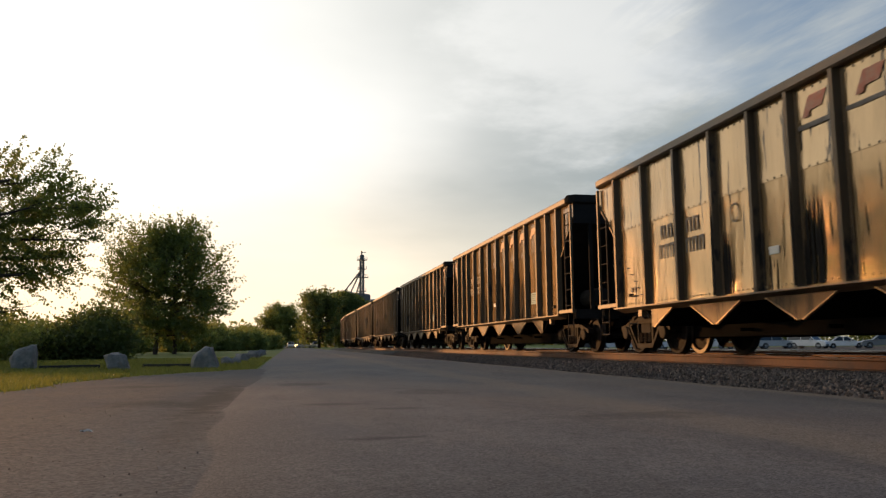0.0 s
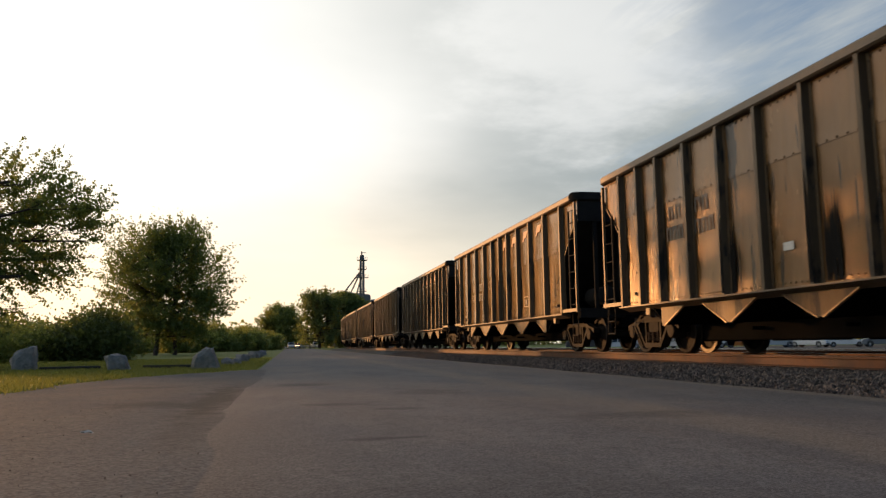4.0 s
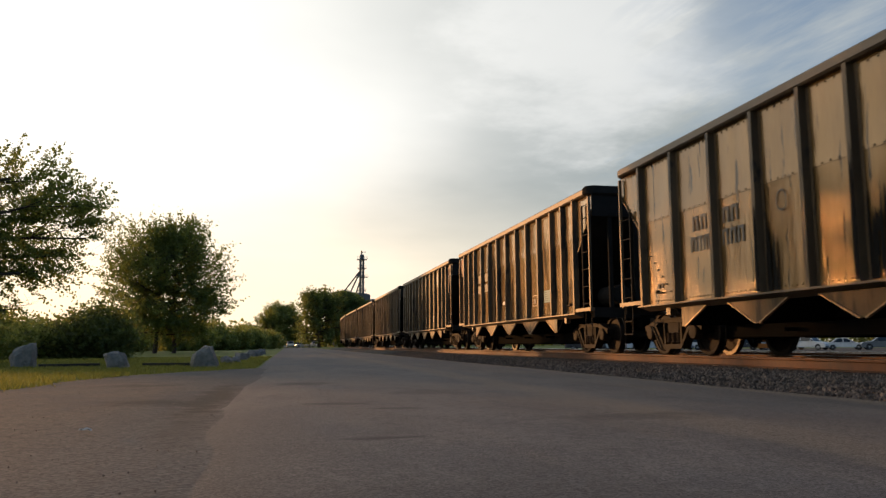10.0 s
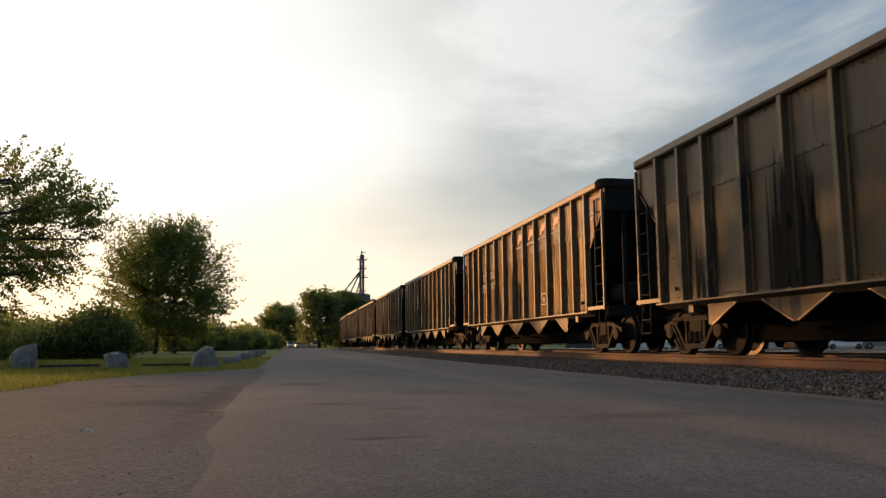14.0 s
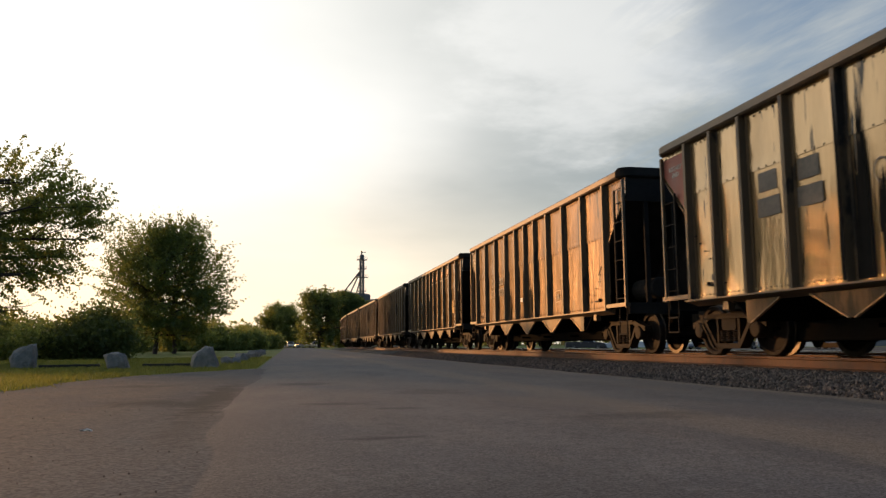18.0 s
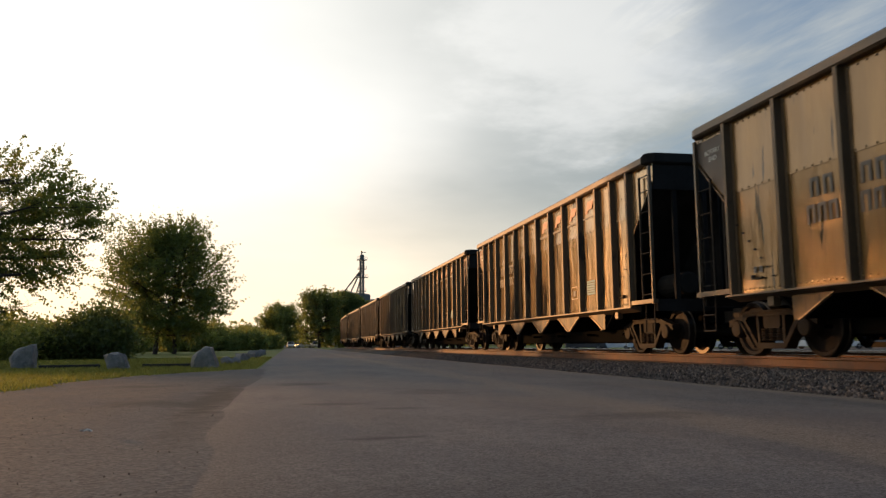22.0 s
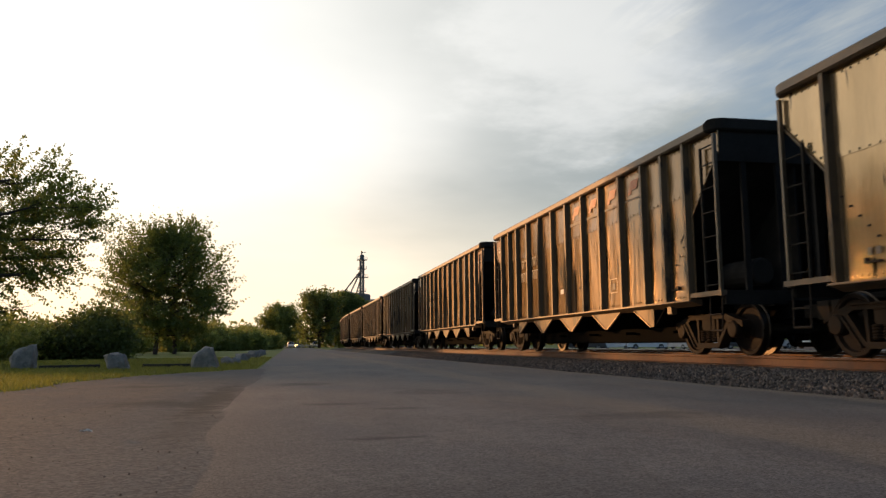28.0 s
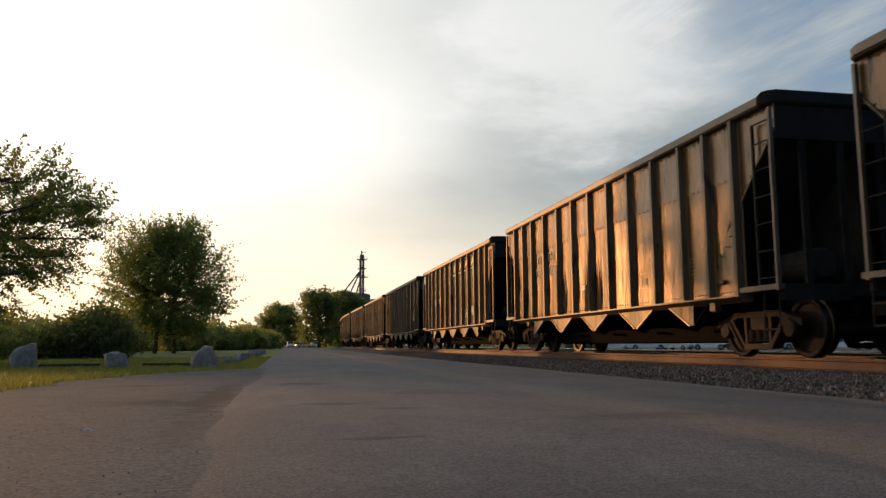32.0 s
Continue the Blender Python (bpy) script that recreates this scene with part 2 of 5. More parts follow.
M["hopper"] = material("grimy_hopper_sheet", (0.066, 0.042, 0.020), 0.42, metal=0.5, spec=0.25, colour2=(0.055, 0.037, 0.020), scale=2.5, fine=20, bump=0.3, vary=0.5, stretch=(1, 1, 0.3), stain=GRIME, stain_scale=2.6,
                       stain_low=0.5, stain_high=0.58, stain_stretch=(1, 1, 0.15))
M["flange"] = material("worn_flange", (0.26, 0.18, 0.105), 0.4, metal=0.5, colour2=(0.15, 0.10, 0.06), scale=4, fine=30, bump=0.05)
M["post"] = material("post_metal", (0.11, 0.076, 0.044), 0.45, metal=0.5, spec=0.3, colour2=(0.066, 0.046, 0.027), scale=2, fine=20, bump=0.1, stretch=(1, 1, 0.3), vary=0.25, speck=0.15,
                     stain=(0.02, 0.018, 0.016), stain_scale=1.4, stain_low=0.58, stain_high=0.64, stain_stretch=(1, 1, 0.3))
M["chord"] = material("chord_metal", (0.135, 0.098, 0.062), 0.5, metal=0.3, colour2=(0.085, 0.062, 0.04), scale=2, fine=20, bump=0.1, vary=0.2, speck=0.15)
# one even near-black for the car ends and the reservoir
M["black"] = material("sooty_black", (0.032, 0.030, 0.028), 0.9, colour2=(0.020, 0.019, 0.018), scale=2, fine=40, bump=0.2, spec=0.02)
# the shade under the cars, put into the colour of gates and sills
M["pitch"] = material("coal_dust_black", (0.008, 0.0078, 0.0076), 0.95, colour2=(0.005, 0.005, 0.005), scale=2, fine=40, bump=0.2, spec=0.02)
M["under"] = material("grimy_underframe", (0.035, 0.028, 0.022), 0.8, colour2=(0.018, 0.015, 0.012), scale=4, fine=40, bump=0.3, spec=0.12)
M["truck"] = material("dusty_cast_steel", (0.028, 0.018, 0.011), 0.7, colour2=(0.016, 0.012, 0.009), scale=5, fine=50, bump=0.4, spec=0.12)
M["wheel"] = material("brown_wheel", (0.020, 0.013, 0.009), 0.7, colour2=(0.016, 0.011, 0.009), scale=5, fine=50, bump=0.2, spec=0.12)
M["tread"] = material("bright_tread", (0.07, 0.058, 0.048), 0.45, metal=1.0, scale=5, fine=50, bump=0.05)
M["mark_red"] = material("faded_red_paint", (0.42, 0.10, 0.04), 0.5, colour2=(0.36, 0.17, 0.09), scale=9, fine=40, bump=0.05)
M["mark_dark"] = material("faded_dark_paint", (0.085, 0.075, 0.062), 0.6, colour2=(0.14, 0.11, 0.085), scale=9, fine=60, bump=0.05)
M["mark_white"] = material("dull_white_paint", (0.7, 0.68, 0.62), 0.6, colour2=(0.5, 0.48, 0.44), scale=5, fine=40, bump=0.05)
M["mark_teal"] = material("teal_paint", (0.12, 0.30, 0.32), 0.6, colour2=(0.09, 0.22, 0.24), scale=5, fine=40, bump=0.05)
M["mark_brown"] = material("red_brown_paint", (0.20, 0.07, 0.04), 0.6, colour2=(0.13, 0.05, 0.03), scale=3, fine=40, bump=0.05)
M["mark_faint_white"] = material("worn_white_paint", (0.30, 0.25, 0.18), 0.5, metal=0.2, colour2=(0.22, 0.17, 0.11), scale=5, fine=40, bump=0.05)
M["mark_barn"] = material("barn_red_paint", (0.26, 0.055, 0.03), 0.55, colour2=(0.20, 0.05, 0.03), scale=3, fine=40, bump=0.05)
M["mark_umber"] = material("umber_paint", (0.075, 0.055, 0.040), 0.6, colour2=(0.05, 0.038, 0.03), scale=3, fine=40, bump=0.05)
M["mark_faded"] = material("faded_brown_paint", (0.13, 0.075, 0.045), 0.55, colour2=(0.09, 0.06, 0.035), scale=3, fine=40, bump=0.05)
M["mark_faint"] = material("worn_red_paint", (0.20, 0.085, 0.04), 0.45, metal=0.3, colour2=(0.14, 0.085, 0.042), scale=9, fine=40, bump=0.05)
M["mark_ochre"] = material("ochre_paint", (0.27, 0.18, 0.065), 0.3, metal=0.7, colour2=(0.21, 0.14, 0.05), scale=3, fine=40, bump=0.05)
M["soot"] = material("coal_soot", (0.012, 0.011, 0.010), 0.85, colour2=(0.007, 0.0065, 0.006), scale=6, fine=40, bump=0.1, spec=0.1)
M["bark"] = material("bark", (0.09, 0.07, 0.055), 0.95, colour2=(0.045, 0.036, 0.03), scale=5, fine=30, bump=1.0, depth=0.03, stretch=(2, 2, 0.4))
M["leaf"] = leaf_material("maple_leaf", (0.095, 0.135, 0.032), (0.18, 0.215, 0.056))
M["leaf_dark"] = leaf_material("shrub_leaf", (0.07, 0.095, 0.032), (0.125, 0.155, 0.05))
M["leaf_far"] = leaf_material("far_leaf", (0.16, 0.19, 0.05), (0.32, 0.33, 0.09))
M["leaf_mid"] = leaf_material("shade_tree_leaf", (0.10, 0.13, 0.042), (0.20, 0.225, 0.066))
M["steel"] = material("galvanised_steel", (0.20, 0.21, 0.22), 0.6, metal=0.3, scale=1, fine=20, bump=0.1)
M["concrete"] = material("grey_concrete", (0.22, 0.21, 0.20), 0.9, colour2=(0.16, 0.155, 0.15), scale=0.4, fine=8, bump=0.2)
M["white_wall"] = material("white_siding", (0.68, 0.68, 0.66), 0.7, colour2=(0.6, 0.6, 0.58), scale=1, fine=20, bump=0.1)
M["rubber"] = material("rubber", (0.025, 0.025, 0.025), 0.8, scale=5, fine=40, bump=0.1)
M["glass_dark"] = material("car_glass", (0.03, 0.035, 0.04), 0.08, scale=1, fine=10, bump=0.0, rough_vary=0.02)
M["alloy"] = material("alloy_rim", (0.5, 0.5, 0.5), 0.35, metal=0.9, scale=5, fine=40, bump=0.0)
for name, c in (("white", (0.76, 0.75, 0.73)), ("silver", (0.45, 0.445, 0.44)), ("black", (0.03, 0.03, 0.035)), ("blue", (0.10, 0.14, 0.24)), ("red", (0.3, 0.04, 0.03)), ("grey", (0.16, 0.17, 0.18))):
    M["paint_" + name] = material("car_paint_" + name, c, 0.25, colour2=tuple(v * 0.9 for v in c), scale=1, fine=10, bump=0.0, rough_vary=0.05)
M["lamp_red"] = material("tail_lamp", (0.35, 0.02, 0.02), 0.2, scale=5, fine=30, bump=0.0)
M["lamp_clear"] = material("head_lamp", (0.6, 0.6, 0.6), 0.15, scale=5, fine=30, bump=0.0)


# ---- mesh helpers ----
def box(bm, x0, x1, y0, y1, z0, z1):
    vs = [bm.verts.new((x, y, z)) for z in (z0, z1) for y in (y0, y1) for x in (x0, x1)]
    for f in ((0, 2, 3, 1), (4, 5, 7, 6), (0, 1, 5, 4), (2, 6, 7, 3), (0, 4, 6, 2), (1, 3, 7, 5)):
        bm.faces.new([vs[i] for i in f])


def chamfer_box(bm, x0, x1, y0, y1, z0, z1, c):
    """A box with its four edges along y cut off."""
    pts = [(x0 + c, z0), (x1 - c, z0), (x1, z0 + c), (x1, z1 - c), (x1 - c, z1), (x0 + c, z1), (x0, z1 - c), (x0, z0 + c)]
    prism(bm, [(x, y0, z) for x, z in pts], (0, y1 - y0, 0))


def prism(bm, points, shift):
    """A flat outline pushed along shift."""
    a = [bm.verts.new(p) for p in points]
    b = [bm.verts.new(Vector(p) + Vector(shift)) for p in points]
    n = len(a)
    bm.faces.new(a)
    bm.faces.new(b[::-1])
    for i in range(n):
        bm.faces.new((a[i], b[i], b[(i + 1) % n], a[(i + 1) % n]))


def rod(bm, p, q, r, seg=8, r2=None):
    p, q = Vector(p), Vector(q)
    r2 = r if r2 is None else r2
    d = (q - p).normalized()
    side = d.orthogonal().normalized()
    other = d.cross(side)
    rings = []
    for c, rad in ((p, r), (q, r2)):
        rings.append([bm.verts.new(c + (side * math.cos(2 * math.pi * i / seg) + other * math.sin(2 * math.pi * i / seg)) * rad) for i in range(seg)])
    for i in range(seg):
        j = (i + 1) % seg
        bm.faces.new((rings[0][i], rings[0][j], rings[1][j], rings[1][i]))
    bm.faces.new(rings[0][::-1])
    bm.faces.new(rings[1])


def turned(bm, profile, axis="x", seg=28, close=True):
    """A turned body: profile of (place along the axis, radius)."""
    rings = []
    for a, r in profile:
        ring = []
        for i in range(seg):
            c, s = math.cos(2 * math.pi * i / seg) * r, math.sin(2 * math.pi * i / seg) * r
            ring.append(bm.verts.new((a, c, s) if axis == "x" else (c, a, s) if axis == "y" else (c, s, a)))
        rings.append(ring)
    for u, v in zip(rings, rings[1:]):
        for i in range(seg):
            j = (i + 1) % seg
            bm.faces.new((u[i], u[j], v[j], v[i]))
    if close:
        bm.faces.new(rings[0][::-1])
        bm.faces.new(rings[-1])


def mesh_of(name, bm, mat, smooth=False):
    bmesh.ops.recalc_face_normals(bm, faces=bm.faces)
    me = bpy.data.meshes.new(name)
    bm.to_mesh(me)
    bm.free()
    me.materials.append(mat)
    if smooth:
        me.shade_smooth()
    return me


def part(name, bm, mat, parent=None, label="", at=None, smooth=False):
    """One mesh object, under a thing or a part. bm may be a mesh that others share."""
    me = bm if isinstance(bm, bpy.types.Mesh) else mesh_of(name, bm, mat, smooth)
    ob = new(name, me)
    ob.parent = parent
    if at is not None:
        ob.matrix_basis = at
    if label:
        tagged(ob, label)
    return ob


def thing(name, label, category, group="", kind="", at=None):
    ob = tagged(new(name), label, category, group, kind)
    ob.empty_display_size = 0.2
    if at is not None:
        ob.matrix_basis = at
    return ob


def grid_mesh(name, xs, ys, height, mat):
    verts = [(x, y, height(x, y)) for y in ys for x in xs]
    w = len(xs)
    faces = [(j * w + i, j * w + i + 1, (j + 1) * w + i + 1, (j + 1) * w + i) for j in range(len(ys) - 1) for i in range(w - 1)]
    me = bpy.data.meshes.new(name)
    me.from_pydata(verts, [], faces)
    me.materials.append(mat)
    me.shade_smooth()
    return me


# ---- the ground, the road and the railway ----
TRACK_X, RAIL_TOP, CURVE_FROM, CURVE_RADIUS = 8.62, 0.314, 92.0, 480.0


def along(s, off=0.0, z=0.0):
    """The pose on the railway s metres along it: straight, then bending to the right."""
    if s <= CURVE_FROM:
        return pose(TRACK_X + off, s, z)
    a = (s - CURVE_FROM) / CURVE_RADIUS
    r = CURVE_RADIUS - off
    return pose(TRACK_X + CURVE_RADIUS - r * math.cos(a), CURVE_FROM + r * math.sin(a), z, 0, 0, -math.degrees(a))


def sweep(name, section, stations, mat):
    """A profile of (offset, height) carried along the railway."""
    verts, faces, n = [], [], len(section)
    for s in stations:
        verts += [tuple(along(s, o, z).translation) for o, z in section]
    for j in range(len(stations) - 1):
        for i in range(n):
            k = (i + 1) % n
            faces.append((j * n + i, j * n + k, (j + 1) * n + k, (j + 1) * n + i))
    me = bpy.data.meshes.new(name)
    me.from_pydata(verts, [], faces)
    me.materials.append(mat)
    return me


rng = random.Random(4)
# beyond the railway the land lies a little lower
xs = [-2500, -900, -300, -120, -60, -30, -15, -8, -4, 0, 6, 12, 16.5, 19, 30, 60, 120, 180, 300, 900, 2500]
ys = [-1500, -300, -60, -10, 0, 10, 20, 30, 45, 60, 90, 140, 200, 260, 400, 900, 3000]
tagged(new("ground", grid_mesh("ground", xs, ys, lambda x, y: -0.385 if 17 < x < 200 and 0 < y < 220 else -0.035, M["grass_ground"])), "flat mown grass ground reaching to the horizon", "ground", kind="structure")

# the road: a shallow slab of asphalt with a slightly ragged edge
edge = lambda y, k: 0.06 * noise.noise(Vector((y * 0.6, k, 0.3))) + 0.05 * noise.noise(Vector((y * 2.3, k, 4.0)))
road_ys = [-40 + i * 0.5 for i in range(201)] + [62 + i * 4 for i in range(36)]
verts, faces = [], []
for y in road_ys:
    l, r = -0.58 + edge(y, 1.0) - (0.15 if y > 20 else 0), 5.62 + edge(y, 5.0)
    for i in range(9):
        f = (0, 0.055, 0.14, 0.3, 0.5, 0.7, 0.88, 0.97, 1)[i]
        x = l + (r - l) * f
        z = 0.0 + 0.03 * (1 - (2 * f - 1) ** 2) * 0.4 + 0.006 * noise.noise(Vector((x * 0.7, y * 0.25, 0)))
        verts.append((x, y, z if 0 < i < 8 else -0.03))
for j in range(len(road_ys) - 1):
    faces += [(j * 9 + i, j * 9 + i + 1, (j + 1) * 9 + i + 1, (j + 1) * 9 + i) for i in range(8)]
me = bpy.data.meshes.new("road")
me.from_pydata(verts, [], faces)
me.materials.append(M["asphalt"])
me.shade_smooth()
tagged(new("road", me), "worn grey-brown asphalt road with patched ragged edges", "road", kind="structure")


def apron_edge(y):
    """The ragged line between the gravelly apron and the grass."""
    x = -3.75 - 0.12 * max(0, 12 - y) + 0.25 * noise.noise(Vector((y * 0.5, 2, 0)))
    if y > 14:
        x += 3.1 * ((y - 14) / 6.8) ** 1.6
    return min(x, -0.5)


verts, faces = [], []
ap_ys = [-12 + i * 0.4 for i in range(83)]
for y in ap_ys:
    l = apron_edge(y)
    for i in range(13):
        x = l + (-0.25 - l) * i / 12
        dip = -0.03 * math.exp(-((x + 0.85) / 0.3) ** 2) * math.exp(-((y - 9.5) / 3.0) ** 2)
        z = -0.012 + 0.014 * noise.noise(Vector((x * 1.1, y * 0.6, 3))) + dip - 0.012 * max(0.0, 1 - abs(x + 0.4) / 0.5) * min(1.0, max(0.0, (y - 3) / 6))
        verts.append((x, y, max(z, -0.032) if i else -0.034))
for j in range(len(ap_ys) - 1):
    faces += [(j * 13 + i, j * 13 + i + 1, (j + 1) * 13 + i + 1, (j + 1) * 13 + i) for i in range(12)]
me = bpy.data.meshes.new("apron")
me.from_pydata(verts, [], faces)
me.materials.append(M["apron"])
me.shade_smooth()
tagged(new("pavement", me), "broken gravelly asphalt apron beside the road", "pavement", kind="structure")

stations = [-320 + i * 20 for i in range(15)] + [-20 + i * 2 for i in range(56)] + [92 + i * 6 for i in range(70)]
BED = 0.125
tagged(new("railway_bed", sweep("railway_bed", [(-3.2, -0.03), (-2.2, BED - 0.02), (-1.3, BED), (1.3, BED), (2.2, BED - 0.02), (3.2, -0.03)], stations, M["ballast"])),
       "low bank of crushed grey ballast under the railway", "railway bed", kind="structure")


def rail(off):
    t = thing("rail", "rusty orange-brown steel rail with a polished running head", "rail", "rails of the track")
    s = RAIL_TOP
    part("web", sweep("web", [(off - 0.076, s - 0.186), (off + 0.076, s - 0.186), (off + 0.076, s - 0.174), (off + 0.012, s - 0.155), (off + 0.009, s - 0.05),
                              (off + 0.036, s - 0.038), (off + 0.036, s - 0.004), (off - 0.036, s - 0.004), (off - 0.036, s - 0.038), (off - 0.009, s - 0.05),
                              (off - 0.012, s - 0.155), (off - 0.076, s - 0.174)], stations, M["rail"]), None, t)
    part("running_head", sweep("running_head", [(off - 0.033, s - 0.004), (off + 0.033, s - 0.004), (off + 0.030, s), (off - 0.030, s)], stations, M["rail_top"]), None, t, "polished running surface")
    return t


rail(-0.755), rail(0.755)
# the second track beyond
SECOND = 4.4
tagged(new("railway_bed", sweep("railway_bed", [(SECOND - 3.0, -0.02), (SECOND - 2.2, BED - 0.02), (SECOND - 1.3, BED), (SECOND + 1.3, BED), (SECOND + 2.2, BED - 0.02), (SECOND + 3.2, -0.03)], stations, M["ballast"])),
       "low bank of crushed ballast under the second track", "railway bed", kind="structure")
rail(SECOND - 0.755), rail(SECOND + 0.755)

# sleepers, sunk to their tops in the ballast
bm = bmesh.new()
chamfer_box(bm, -0.11, 0.11, -1.3, 1.3, -0.15, 0.0, 0.012)
tie_mesh = mesh_of("sleeper", bm, M["tie"])
for i in range(110):
    ob = part("sleeper", tie_mesh, None, None, at=along(-6 + i * 0.53, 0, BED + 0.012) @ pose(0, 0, 0, 0, 0, 90 + rng.uniform(-1, 1)))
    tagged(ob, "dark creosoted wooden sleeper sunk in ballast", "sleeper", "sleepers under the rails")

# loose stones on the shoulder of the bank
def scatter_stones(name, count, place, size, mat, label, category, seed):
    r = np.random.default_rng(seed)
    base = np.array([(1, 0, 0), (-1, 0, 0), (0, 1, 0), (0, -1, 0), (0, 0, 1), (0, 0, -1)], float)
    tri = np.array([(0, 2, 4), (2, 1, 4), (1, 3, 4), (3, 0, 4), (2, 0, 5), (1, 2, 5), (3, 1, 5), (0, 3, 5)])
    where = np.array([place(r) for _ in range(count)])
    sz = r.uniform(size[0], size[1], (count, 1, 1)) * r.uniform(0.6, 1.3, (count, 1, 3))
    v = base[None] * sz + r.normal(0, 0.25, (count, 6, 3)) * sz.mean(2, keepdims=True)
    a = r.uniform(0, 6.28, count)
    c, s = np.cos(a)[:, None], np.sin(a)[:, None]
    v = np.stack([v[..., 0] * c - v[..., 1] * s, v[..., 0] * s + v[..., 1] * c, v[..., 2]], 2) + where[:, None]
    f = (tri[None] + 6 * np.arange(count)[:, None, None]).reshape(-1, 3)
    me = bpy.data.meshes.new(name)
    me.from_pydata(v.reshape(-1, 3).tolist(), [], f.tolist())
    me.materials.append(mat)
    return tagged(new(name, me), label, category, kind="stuff")


def shoulder(r):
    y = 4.5 + 42 * r.random() ** 1.7
    x = 5.42 + 2.35 * r.random()
    o = abs(x - TRACK_X)
    z = -0.03 + (BED + 0.01) * min(1.0, (3.2 - o) / 1.0) if o < 3.2 else 0.0
    return x, y, z + 0.008


scatter_stones("ballast_stones", 34000, shoulder, (0.013, 0.031), M["stone"], "crushed grey ballast stones on the shoulder of the bank", "ballast", 3)
scatter_stones("gravel", 900, lambda r: (-0.45 - 3.3 * r.random(), 2.0 + 12 * r.random() ** 1.5, 0.0), (0.002, 0.005), M["stone"], "loose fine gravel scattered on the apron", "gravel", 5)



# ---- the coal cars ----
SHEET, OUT, TOP, SILL, PANEL_TOP = 1.48, 1.62, 4.0, 1.0, 3.84
# two makes of car: half length over the ladders, half length over the couplers, where the posts stand, the lap of the sheets, the middle hopper
MAKES = {
    "wide_bay": (7.24, 8.095, (0.0, 0.98, 2.14, 3.42, 4.79, 6.16), 2.68, 0.10),
    "narrow_bay": (7.28, 8.144, (0.0, 1.13, 2.24, 3.37, 4.49, 5.37, 6.24), 2.92, 0.03),
}


def rivets(bm, x, y0, y1, z, step=0.11):
    n = max(2, int((y1 - y0) / step))
    for i in range(n):
        y = y0 + (y1 - y0) * (i + 0.5) / n
        a = [bm.verts.new((x, y + dy, z + dz)) for dy, dz in ((-0.016, -0.016), (0.016, -0.016), (0.016, 0.016), (-0.016, 0.016))]
        b = bm.verts.new((x - 0.016, y, z))
        for k in range(4):
            bm.faces.new((a[k], a[(k + 1) % 4], b))


def side_panel(width, seed, SEAM):
    """A sheet between two posts, its upper course lapped over the lower one and slightly dished."""
    r = random.Random(seed)
    bm = bmesh.new()
    h = width / 2
    for z0, z1, x in ((SILL, SEAM + 0.03, 0.0), (SEAM - 0.03, PANEL_TOP, -0.012)):
        rows, cols = 5, 4
        grid = []
        for j in range(rows):
            for i in range(cols):
                inner = 0 < i < cols - 1 and 0 < j < rows - 1
                dent = r.uniform(0.0, 0.028) if inner else 0.0
                grid.append(bm.verts.new((x + dent, -h + width * i / (cols - 1), z0 + (z1 - z0) * j / (rows - 1))))
        for j in range(rows - 1):
            for i in range(cols - 1):
                k = j * cols + i
                f = bm.faces.new((grid[k], grid[k + cols], grid[k + cols + 1], grid[k + 1]))
                f.smooth = True
        edge_z = z0
        a = [bm.verts.new(p) for p in ((x, -h, edge_z), (x, h, edge_z), (x + 0.02, h, edge_z), (x + 0.02, -h, edge_z))]
        bm.faces.new(a)
    rivets(bm, -0.004, -h + 0.06, h - 0.06, SILL + 0.06, 0.12)
    rivets(bm, -0.014, -h + 0.06, h - 0.06, SEAM - 0.005, 0.17)
    rivets(bm, -0.014, -h + 0.06, h - 0.06, PANEL_TOP - 0.07, 0.15)
    me = bpy.data.meshes.new("panel")
    bm.to_mesh(me)
    bm.free()
    me.materials.append(M["sheet"])
    return me


def wheelset():
    """Axle with two wheels; turns about its own x axis."""
    axle = bmesh.new()
    turned(axle, [(-1.02, 0.06), (-0.8, 0.075), (-0.7, 0.09), (0.7, 0.09), (0.8, 0.075), (1.02, 0.06)], "x", 14)
    ob = part("wheelset", axle, M["under"], None, smooth=True)
    for s in (-1, 1):
        bm = bmesh.new()
        turned(bm, [(s * 0.83, 0.10), (s * 0.83, 0.16), (s * 0.79, 0.20), (s * 0.765, 0.36), (s * 0.81, 0.385), (s * 0.82, 0.44), (s * 0.70, 0.44), (s * 0.70, 0.385), (s * 0.745, 0.36),
                    (s * 0.75, 0.2), (s * 0.70, 0.14)], "x", 32)
        w = part("wheel", bm, M["wheel"], ob, smooth=False)
        bm = bmesh.new()
        turned(bm, [(s * 0.822, 0.446), (s * 0.815, 0.455), (s * 0.80, 0.457), (s * 0.715, 0.459), (s * 0.705, 0.483), (s * 0.685, 0.48), (s * 0.685, 0.40)], "x", 32, close=False)
        part("tread", bm, M["tread"], w, "bright worn wheel tread")
    return ob


